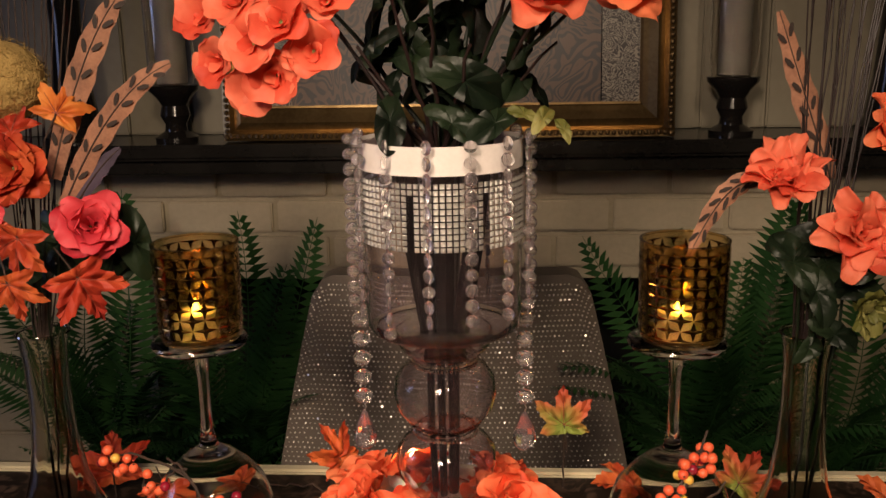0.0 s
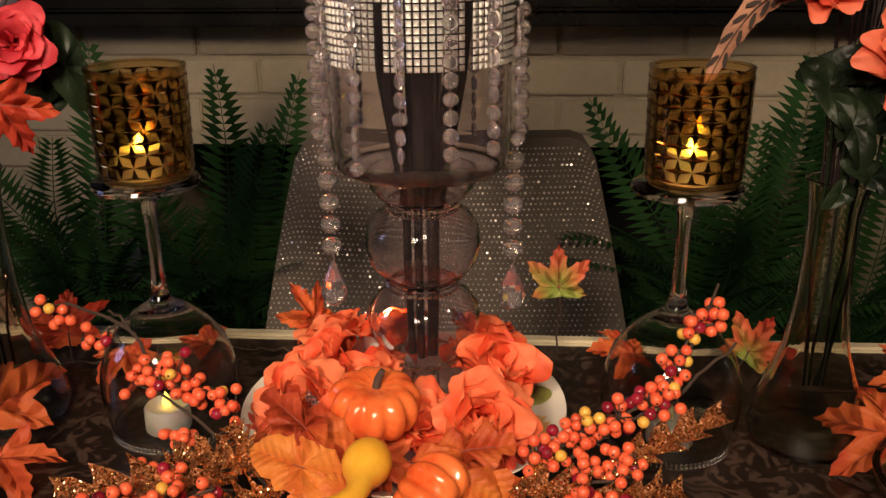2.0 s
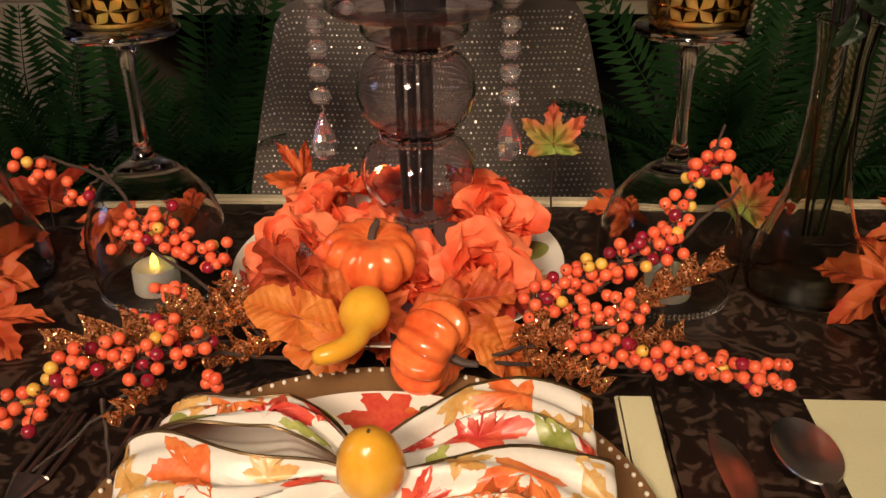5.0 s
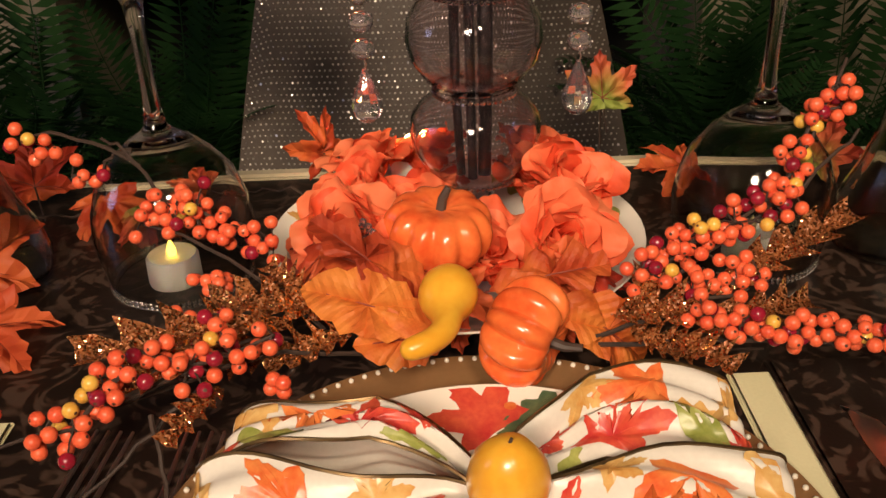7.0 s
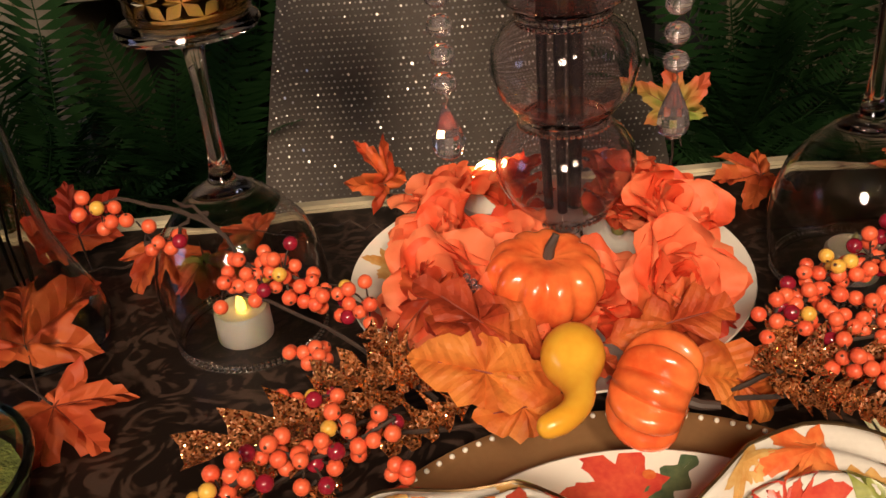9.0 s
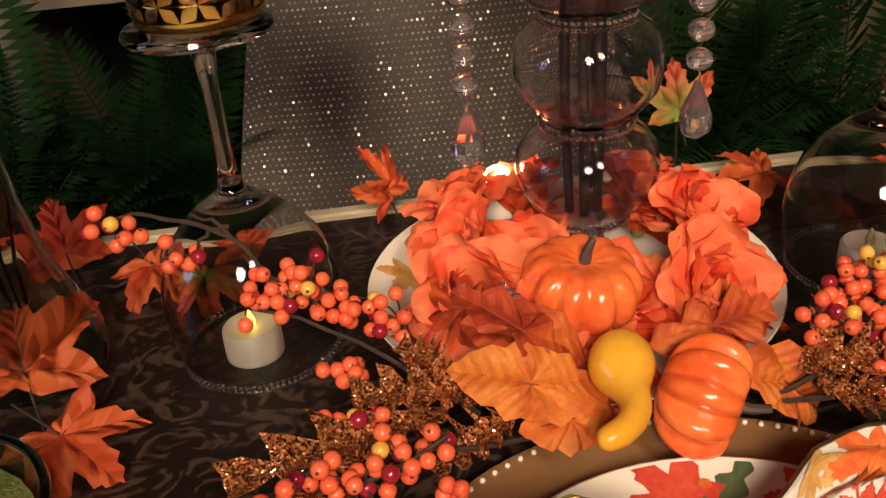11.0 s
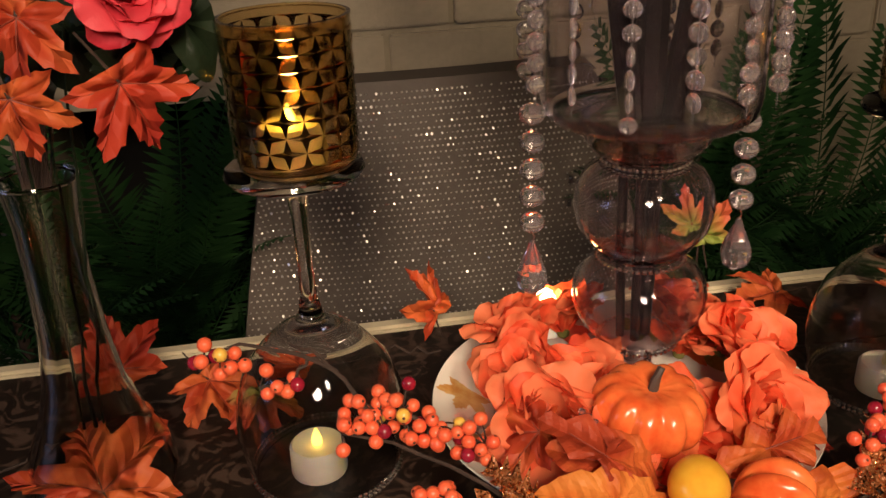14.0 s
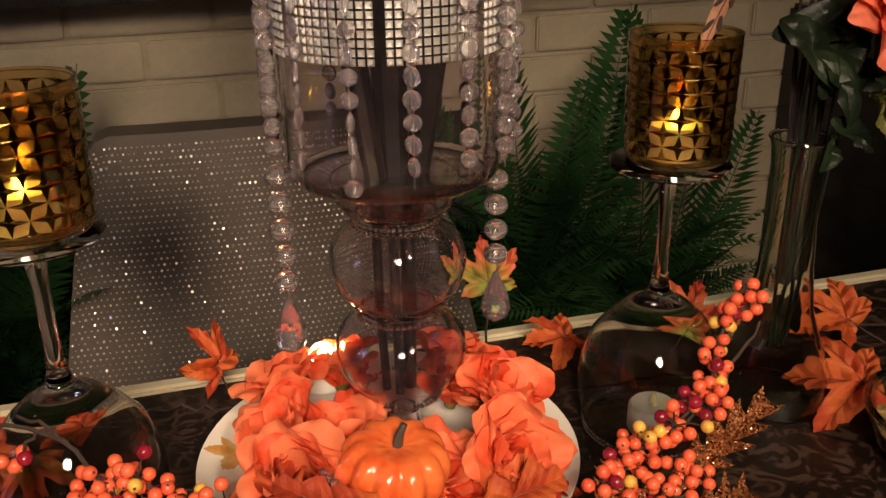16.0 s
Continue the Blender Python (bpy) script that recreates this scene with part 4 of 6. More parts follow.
    lens = ball_mesh("lens_bead", 0.0056, CRYSTAL, 3, 0.45)
    big = ball_mesh("big_bead", 0.0080, CRYSTAL, 3, 0.86)
    rnd = random.Random(9)
    n = 14
    for k in range(n):
        a = 2 * math.pi * (k + 0.32) / n
        x, y = 0.0742 * math.cos(a), 0.0742 * math.sin(a)
        long = k in (6, 13)
        turn = rnd.uniform(0, math.pi)
        z, z_end = 1.142, (0.95 if long else 0.990 + rnd.uniform(0, 0.008))
        strand = part("crystal_strand", tube([(x * 0.97, y * 0.97, 1.144), (x, y, 1.13), (x, y, 0.995)], 0.0005, 4), CRYSTAL, t, "strand of clear crystal beads")
        j = 0
        while z > z_end + 0.004 and not (long and z < 1.0):
            flat = rnd.random() < 0.8
            me = lens if flat else bead
            m = Matrix.Translation((x, y, z)) @ Matrix.Rotation(turn + rnd.uniform(-0.35, 0.35), 4, "Z") @ (Matrix.Rotation(math.pi / 2, 4, "Y") if flat else Matrix.Identity(4))
            part("bead", me, None, strand, m=m)
            z -= 0.0122
            j += 1
        if long:
            sx = 0.0685 if math.cos(a) > 0 else -0.0715
            for q in range(5):
                part("bead", big, None, strand, m=Matrix.Translation((sx, 0.004, 0.986 - q * 0.0175)))
            part("hook", tube([(sx, 0.004, 0.910), (sx + 0.0015, 0.004, 0.9055), (sx, 0.004, 0.902)], 0.0006, 6), STEEL, strand)
            drop = [(0.0, 0.866), (0.004, 0.8668), (0.0085, 0.8705), (0.0104, 0.8765), (0.0098, 0.882), (0.0068, 0.890), (0.0032, 0.8985), (0.0015, 0.903), (0, 0.9035)]
            part("teardrop", lathe(drop, 10), CRYSTAL, strand, "clear faceted teardrop crystal", m=Matrix.Translation((sx, 0.004, 0)), smooth=False)
    return t


centrepiece()


# ---- silk flowers ----
def stem_to(t, a, b, lift=0.0, r=0.002, mat=None, seed=0):
    part("stem", tube(bend(a, b, lift, 7, 0.002, seed), r, 6, 0.7), mat or DARKLEAF, t)


def peony(t, place, toward, size, seed, mat, name="bloom", label=""):
    lay = [(4, 0.62 * size, 0.55 * size, 22, 0), (5, 0.85 * size, 0.75 * size, 42, 0), (6, 1.0 * size, 0.9 * size, 64, 0), (6, 1.08 * size, 0.95 * size, 86, -0.1 * size)]
    return bloom(name, lay, seed, mat, t, facing(place, toward, seed * 47), label, 0.2)


def floret(t, place, toward, size, seed, mat):
    return bloom("floret", [(5, size, 1.0 * size, 72, 0), (3, 0.55 * size, 0.5 * size, 35, 0)], seed, mat, t, facing(place, toward, seed * 61), "", 0.1)


def open_lily(t, place, toward, size, seed, mat):
    return bloom("bloom", [(8, size, 0.50 * size, 76, 0), (8, 0.86 * size, 0.46 * size, 56, 0), (7, 0.64 * size, 0.38 * size, 36, 0), (5, 0.42 * size, 0.28 * size, 16, 0)], seed, mat, t, facing(place, toward, seed * 31), "", 0.26)


def green_leaf(t, place, toward, size, seed, mat, name="leaf"):
    return part(name, leaf(OVAL_EDGE, size, 0.25, 0.25, 0.06, seed), mat, t, m=facing(place, toward, seed * 53))


def feather(t, a, b, width, seed, mat, bars=True, lift=0.02):
    pts = bend(a, b, lift, 14)
    bm = bmesh.new()
    rows = []
    n = len(pts)
    for k, p in enumerate(pts):
        s = k / (n - 1)
        d = (pts[min(k + 1, n - 1)] - pts[max(k - 1, 0)]).normalized()
        side = d.cross(Vector((0.15, -1, 0.2))).normalized()
        w = width * (0.15 + math.sin(math.pi * min(1, 0.12 + s * 0.86)) ** 0.7) * (1 + 0.10 * math.sin(k * 2.3 + seed))
        rows.append([bm.verts.new(p + side * w * u + Vector((0, 0.25 * w * abs(u), 0))) for u in (-1, -0.5, 0, 0.5, 1)])
    for r0, r1 in zip(rows, rows[1:]):
        for j in range(4):
            bm.faces.new((r0[j], r0[j + 1], r1[j + 1], r1[j]))
    f = part("feather", bm, mat, t, "barred pheasant feather" if bars else "dark purple feather")
    part("quill", tube(pts, 0.0009, 5, 0.4), DARKBARK, f)
    if bars:
        bm = bmesh.new()
        for k in range(2, n - 1, 2):
            d = (pts[k + 1] - pts[k - 1]).normalized()
            side = d.cross(Vector((0.15, -1, 0.2))).normalized()
            for sg in (-1, 1):
                c = pts[k] + d * (0.004 if sg > 0 else 0) + Vector((0, -0.0016, 0)) + side * sg * width * 0.5
                vs = [bm.verts.new(c + side * width * 0.36 * math.cos(q) + d * 0.0040 * math.sin(q) + d * 0.004 * sg * math.cos(q) + Vector((0, 0.1 * width, 0))) for q in [i * math.pi / 3 for i in range(6)]]
                bm.faces.new(vs)
        tagged(part("feather_bar", bm, FEATHERBAR, f, "dark feather bars"), kind="stuff")
    return f


def maple(name, place, toward, size, seed, mat, label, parent=None, spin=0, curl=0.25, fold=0.14, wave=0.19, group="loose autumn leaves", stalk=True):
    m = facing(place, toward, spin)
    if parent:
        lf = part("maple_leaf", leaf(MAPLE_EDGE, size, curl, fold, wave, seed), mat, parent, m=m, crease=0)
    else:
        lf = thing(name, place, label, "leaf", group, m=m)
        part("blade", leaf(MAPLE_EDGE, size, curl, fold, wave, seed), mat, lf, crease=0)
    bm = tube([(0, -0.02 * size, 0.002), (0.02 * size, -0.4 * size, 0.0), (0.05 * size, -0.75 * size, -0.01 * size)], 0.0009, 5, 0.8)
    if stalk:
        part("leaf_stalk", bm, DARKBARK, lf)
    bm = bmesh.new()
    for a in (90, 36, 144, -16, 196):
        L = 0.66 if a in (90, 36, 144) else 0.4
        pts = [(s * L * size * math.cos(math.radians(a)), s * L * size * math.sin(math.radians(a)),
                size * (-curl * (s * L) ** 2 + fold * abs(s * L * math.cos(math.radians(a)))) + 0.0008) for s in (0, 0.25, 0.5, 0.75, 1.0)]
        tube(pts, 0.0005, 4, 0.4, bm)
    part("leaf_vein", bm, DARKVEIN, lf)
    return lf


def top_bouquet():
    t = thing("silk_flower_bouquet", (CX, CY, 1.145), "bouquet of coral silk peonies and hydrangeas with dark green leaves", "flowers")
    o = Vector((CX, CY, 1.145))
    rnd = random.Random(11)
    spots = [(-0.170, 0.83, 1.235), (-0.140, 0.81, 1.245), (-0.105, 0.79, 1.232), (-0.085, 0.80, 1.212), (-0.135, 0.82, 1.190), (-0.112, 0.80, 1.196), (-0.160, 0.83, 1.205), (-0.125, 0.79, 1.218), (-0.075, 0.81, 1.245), (-0.145, 0.85, 1.265), (-0.1, 0.83, 1.27)]
    for k, p in enumerate(spots):
        q = Vector(p) - o
        floret(t, q, (q.x + 0.115) * 7 * Vector((1, 0, 0)) + Vector((-0.1, -1, (p[2] - 1.215) * 14 + 0.1)), 0.031, k + 1, PETAL)
    for k, (p, s, m) in enumerate((((0.070, 0.80, 1.255), 0.050, PETAL), ((0.128, 0.815, 1.258), 0.048, ROSE), ((0.0, 0.79, 1.288), 0.05, PETAL), ((0.06, 0.86, 1.33), 0.055, PETAL), ((-0.05, 0.88, 1.33), 0.055, ROSE), ((0.13, 0.9, 1.27), 0.05, PETAL), ((-0.11, 0.92, 1.26), 0.05, PETAL))):
        q = Vector(p) - o
        peony(t, q, (q.x * 3, -0.55, 0.25 + q.z), s, 20 + k, m)
        stem_to(t, (0, 0, -0.02), q, 0.01, 0.0022, DARKLEAF, k)
    for k in range(26):
        a = rnd.uniform(0, 6.28)
        r = rnd.uniform(0.01, 0.075)
        z = rnd.uniform(0.015, 0.11)
        p = (r * math.cos(a), r * math.sin(a) * 0.8, z)
        green_leaf(t, p, (math.cos(a) * 0.8, math.sin(a) * 0.8 - 0.45, rnd.uniform(0.0, 0.9)), rnd.uniform(0.026, 0.042), k, DARKLEAF)
    for k in range(9):
        a = -0.4 - 2.4 * k / 8
        stem_to(t, (0.01 * math.cos(a), 0.01 * math.sin(a), -0.02), (0.1 * math.cos(a), 0.05 * math.sin(a), 0.07 + 0.02 * (k % 3)), 0.0, 0.0018, DARKSTEM, k)
    for k, (x, z, s) in enumerate(((0.080, 0.014, 0.015), (0.096, 0.006, 0.012), (0.066, 0.018, 0.013), (0.045, 0.012, 0.026), (-0.035, 0.014, 0.028), (0.012, 0.012, 0.026))):
        green_leaf(t, (x, -0.045, z), (0.2, -0.7, 0.6), s, 40 + k, LIMELEAF if k < 3 else DARKLEAF)


top_bouquet()


def left_bouquet():
    t = thing("autumn_bouquet", (-0.357, 0.872, 0.97), "autumn bouquet with red roses, maple leaves and pheasant feathers", "flowers")
    o = Vector((-0.357, 0.872, 0.97))
    V = lambda x, y, z: Vector((x, y, z)) - o
    peony(t, V(-0.288, 0.842, 1.072), (0.35, -0.8, 0.25), 0.036, 3, REDROSE, "red_rose")
    peony(t, V(-0.375, 0.83, 1.085), (-0.2, -0.8, 0.3), 0.04, 4, REDROSE, "red_rose")
    maple("", V(-0.328, 0.80, 1.072), (-0.1, -0.9, 0.25), 0.036, 5, MAPLE, "", t, 170, 0.4)
    maple("", V(-0.338, 0.795, 1.036), (0.1, -0.9, 0.1), 0.034, 6, MAPLE, "", t, 190, 0.5)
    maple("", V(-0.292, 0.818, 1.034), (0.45, -0.8, 0.2), 0.042, 7, MAPLERED, "", t, 205, 0.3)
    maple("", V(-0.365, 0.81, 1.075), (-0.1, -0.9, 0.3), 0.042, 8, MAPLERED, "", t, 30, 0.4)
    maple("", V(-0.31, 0.85, 1.165), (0.3, -0.8, 0.3), 0.032, 9, MAPLEGOLD, "", t, -30, 0.4)
    maple("", V(-0.35, 0.85, 1.15), (0.1, -0.8, 0.3), 0.036, 19, MAPLERED, "", t, 40, 0.4)
    peony(t, V(-0.35, 0.85, 1.12), (0.1, -0.9, 0.2), 0.04, 14, MAPLERED, "dried_bloom")
    for k in range(6):
        green_leaf(t, V(-0.36 + 0.02 * k, 0.86, 1.03 + 0.012 * (k % 3)), (0.1 * k - 0.2, -0.8, 0.1), 0.035, 70 + k, DARKLEAF)
    part("moss_ball", ball_mesh("moss_ball", 0.034, MOSS, 4), None, t, "tan moss ball", m=Matrix.Translation(V(-0.365, 0.875, 1.19)))
    bm = bmesh.new()
    rnd = random.Random(4)
    for k in range(260):
        d = Vector([rnd.gauss(0, 1) for _ in range(3)]).normalized()
        p = V(-0.365, 0.875, 1.19) + d * 0.033
        q = d.cross(Vector([rnd.gauss(0, 1) for _ in range(3)])).normalized()
        tube([p, p + q * 0.006 + d * 0.004, p + q * 0.013 + d * 0.001], 0.0004, 3, 0.6, bm)
    tagged(part("moss_curls", bm, MOSS, t), kind="stuff")
    feather(t, V(-0.325, 0.86, 1.11), V(-0.248, 0.86, 1.262), 0.010, 1, FEATHER)
    feather(t, V(-0.318, 0.86, 1.085), V(-0.212, 0.85, 1.204), 0.009, 2, FEATHER)
    feather(t, V(-0.305, 0.86, 1.09), V(-0.264, 0.86, 1.135), 0.006, 3, PURPLEFEATHER, False, 0.004)
    for k in range(16):
        x = -0.385 + 0.0065 * k
        stem_to(t, V(-0.357 + 0.001 * (k - 8), 0.872, 0.965), V(x, 0.89, 1.30 + 0.02 * math.sin(k * 2.0)), 0.0, 0.0008, DARKBARK, k)
    for k in range(3):
        stem_to(t, V(-0.363 + 0.006 * k, 0.872, 0.80), V(-0.35 + 0.015 * k, 0.85, 1.06), 0.0, 0.0012, DARKLEAF, 30 + k)


left_bouquet()


def right_bouquet():
    t = thing("autumn_bouquet", (0.311, 0.872, 0.97), "bouquet of coral dahlias with feathers, dark twigs and leaves", "flowers")
    o = Vector((0.311, 0.872, 0.97))
    V = lambda x, y, z: Vector((x, y, z)) - o
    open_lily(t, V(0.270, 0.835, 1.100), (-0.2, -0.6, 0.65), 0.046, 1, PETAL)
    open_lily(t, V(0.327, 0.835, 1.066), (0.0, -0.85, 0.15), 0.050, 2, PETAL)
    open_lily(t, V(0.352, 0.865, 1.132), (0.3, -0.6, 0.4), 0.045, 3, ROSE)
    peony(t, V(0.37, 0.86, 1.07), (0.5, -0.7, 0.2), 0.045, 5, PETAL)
    for k, (x, z, s) in enumerate(((0.298, 1.055, 0.034), (0.312, 1.038, 0.036), (0.285, 1.04, 0.03), (0.33, 1.02, 0.03), (0.34, 1.05, 0.034), (0.30, 1.02, 0.03), (0.315, 0.985, 0.026), (0.295, 0.975, 0.02))):
        green_leaf(t, V(x, 0.85 - 0.004 * k, z), (-0.25 + 0.1 * k, -0.7, 0.45), s, 80 + k, DARKLEAF)
    bloom("tan_bloom", [(7, 0.035, 0.016, 60, 0), (6, 0.03, 0.014, 35, 0)], 8, LIMELEAF, t, facing(V(0.335, 0.84, 1.01), (0.3, -0.8, -0.2)), "dried tan bloom", 0.25)
    feather(t, V(0.258, 0.845, 1.105), V(0.202, 0.842, 1.045), 0.0075, 4, FEATHER, True, 0.020)
    feather(t, V(0.322, 0.88, 1.10), V(0.272, 0.88, 1.235), 0.0095, 5, FEATHER, True, 0.0)
    rnd = random.Random(8)
    for k in range(26):
        stem_to(t, V(0.311 + 0.001 * (k - 13), 0.872, 0.965), V(0.300 + 0.0028 * k + rnd.uniform(-0.01, 0.01), 0.885, 1.28 + rnd.uniform(0, 0.05)), 0.0, 0.0008, DARKSTEM, k)
    for k in range(4):
        stem_to(t, V(0.305 + 0.005 * k, 0.872, 0.80), V(0.29 + 0.014 * k, 0.85, 1.05), 0.0, 0.0016, DARKLEAF, 50 + k)


right_bouquet()


# ---- footed plate under the centrepiece, with roses ----
PX, PY = -0.012, 0.838


def plate_profile(r):
    """Height of the dish's upper face at radius r."""
    return 0.7665 if r < 0.07 else 0.7665 + 0.0285 * ((r - 0.07) / 0.058) ** 1.15


def centre_plate():
    t = thing("leaf_print_plate", (PX, PY, 0), "white china plate with printed autumn leaves, under the centrepiece", "plate")
    top = [(0.0, 0.7665), (0.07, 0.7665)] + [(r, plate_profile(r)) for r in (0.08, 0.095, 0.11, 0.122, 0.1275)]
    bot = [(0.128, 0.7935), (0.122, 0.789), (0.105, 0.778), (0.08, 0.764), (0.062, 0.7595), (0.06, 0.7505), (0.055, 0.7505), (0.053, 0.759), (0.0, 0.7595)]
    part("dish", lathe(top + bot, 72), CHINA, t)
    spots = [(200, 0.108, 0.026, 0, MAPLE_EDGE), (188, 0.09, 0.02, 3, OAK_EDGE), (158, 0.106, 0.024, 3, MAPLE_EDGE), (20, 0.105, 0.024, 2, OVAL_EDGE), (38, 0.10, 0.026, 1, MAPLE_EDGE), (-8, 0.108, 0.018, 3, OAK_EDGE), (-28, 0.105, 0.024, 0, MAPLE_EDGE), (-55, 0.105, 0.022, 2, OVAL_EDGE), (60, 0.105, 0.024, 2, OAK_EDGE), (95, 0.108, 0.024, 0, MAPLE_EDGE), (125, 0.105, 0.022, 1, OVAL_EDGE), (228, 0.105, 0.02, 1, OAK_EDGE), (255, 0.105, 0.022, 2, OVAL_EDGE), (282, 0.108, 0.022, 0, MAPLE_EDGE)]
    for k, (a, r, s, c, edge) in enumerate(spots):
        a = math.radians(a)
        cx, cy, sp = r * math.cos(a), r * math.sin(a), k * 1.3

        def put(x, y):
            X, Y = cx + x * math.cos(sp) - y * math.sin(sp), cy + x * math.sin(sp) + y * math.cos(sp)
            q = math.hypot(X, Y)
            if q > 0.1265:
                X, Y, q = X * 0.1265 / q, Y * 0.1265 / q, 0.1265
            return (X, Y, plate_profile(q) + 0.0007)
        part("printed_leaf", flat_leaf(bmesh.new(), edge, put, s), PRINTS[c], t)
    return t


centre_plate()


def rose_ring():
    t = thing("silk_rose_ring", (PX, PY, 0.78), "ring of orange silk roses and leaves lying on the plate", "flowers")
    o = Vector((PX, PY, 0.78))
    V = lambda x, y, z: Vector((x, y, z)) - o
    for k, (p, d, s) in enumerate((
            ((-0.072, 0.800, 0.806), (-0.25, -0.75, 0.6), 0.043), ((0.048, 0.792, 0.808), (0.2, -0.8, 0.55), 0.042),
            ((0.056, 0.838, 0.818), (0.35, -0.5, 0.8), 0.038), ((-0.074, 0.850, 0.806), (-0.4, -0.3, 0.9), 0.037),
            ((0.045, 0.900, 0.806), (0.3, 0.3, 0.9), 0.037), ((-0.03, 0.915, 0.800), (-0.1, 0.3, 0.9), 0.036), ((-0.068, 0.892, 0.806), (-0.3, 0.2, 0.9), 0.036),
            ((-0.042, 0.770, 0.800), (-0.1, -0.8, 0.5), 0.036), ((0.040, 0.868, 0.800), (0.2, 0.0, 1.0), 0.034), ((-0.038, 0.838, 0.800), (-0.2, -0.2, 1.0), 0.033), ((0.008, 0.792, 0.792), (0.1, -0.6, 0.8), 0.034))):
        s *= 1.2
        lay = [(3, 0.58 * s, 0.55 * s, 8, 0), (4, 0.74 * s, 0.66 * s, 22, 0), (5, 0.88 * s, 0.74 * s, 38, 0), (6, 0.98 * s, 0.80 * s, 56, 0), (7, 1.06 * s, 0.82 * s, 78, 0)]
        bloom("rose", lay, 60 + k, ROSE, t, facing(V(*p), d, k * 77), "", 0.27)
    for k, (p, d, s, sp, m) in enumerate((
            ((-0.088, 0.772, 0.822), (-0.3, -0.5, 0.8), 0.038, 100, MAPLE),
            ((0.035, 0.748, 0.806), (0.15, -0.75, 0.6), 0.046, 250, MAPLERED), ((0.066, 0.764, 0.803), (0.3, -0.6, 0.7), 0.036, 280, MAPLERED),
            ((-0.02, 0.745, 0.802), (0, -0.8, 0.5), 0.04, 190, MAPLERED), ((0.075, 0.875, 0.808), (0.5, 0.2, 0.8), 0.034, -60, MAPLE))):
        maple("", V(*p), d, s, 30 + k, m, "", t, sp, 0.3, stalk=False)
    bm = bmesh.new()
    rnd = random.Random(2)
    for k in range(26):
        p = V(-0.068 + rnd.uniform(-0.006, 0.006), 0.752 + rnd.uniform(-0.004, 0.004), 0.812 + 0.0013 * k)
        bmesh.ops.create_icosphere(bm, subdivisions=1, radius=0.0025, matrix=Matrix.Translation(p))
    tagged(part("crystal_spray", bm, CRYSTAL, t, "small clear crystal spray", smooth=False), kind="stuff")


rose_ring()


def lit_tealight(place):
    t = thing("tealight", place, "lit tealight glowing behind the orange roses", "tealight", "battery tealights")
    part("body", lathe([(0, 0), (0.0188, 0.0), (0.019, 0.012), (0.0175, 0.016), (0.0, 0.016)], 28), WAX, t)
    part("flame", lathe([(0.0, 0.016), (0.009, 0.0165), (0.011, 0.022), (0.007, 0.030), (0.0, 0.034)], 14), GLOW, t, "bright warm glow")
    return t


lit_tealight((-0.040, 0.936, 0.795))


# ---- pumpkins and gourds ----
def pumpkin(name, m, radius, height, ribs, label, stem_len=0.02, groove=0.2):
    t = thing(name, (0, 0, 0), label, "pumpkin", "small pumpkins", m=m)
    prof = []
    for k in range(17):
        a = math.pi * k / 16
        z = -math.cos(a) * height / 2
        r = radius * math.sin(a) ** 0.72
        if k > 11:
            z -= 0.20 * height * ((k - 11) / 5) ** 2
        prof.append((r, z))
    wave = lambda a, k: 1 - groove * (abs(math.cos(ribs * a / 2)) ** 3.5) + 0.02 * math.sin(3 * a + radius * 900)
    part("flesh", lathe(prof, 110, wave=wave), PUMPKIN, t)
    top = height / 2 - 0.2 * height
    part("stalk", tube([(0, 0, top - 0.004), (0.001, 0.001, top + stem_len * 0.5), (0.004, 0.003, top + stem_len)], 0.0036, 8, 0.6), STEM, t, "grey-brown stalk")
    return t


pumpkin("pumpkin", pose(-0.024, 0.7665, 0.8325, 6, 5, 0), 0.0335, 0.043, 11, "small glazed orange pumpkin among the roses", 0.014, 0.12)
pumpkin("pumpkin", facing((0.0226, 0.703, 0.798), (0.84, -0.50, -0.20), 15), 0.0325, 0.046, 10, "small glazed orange pumpkin lying on its side by the plate", 0.018, 0.22)


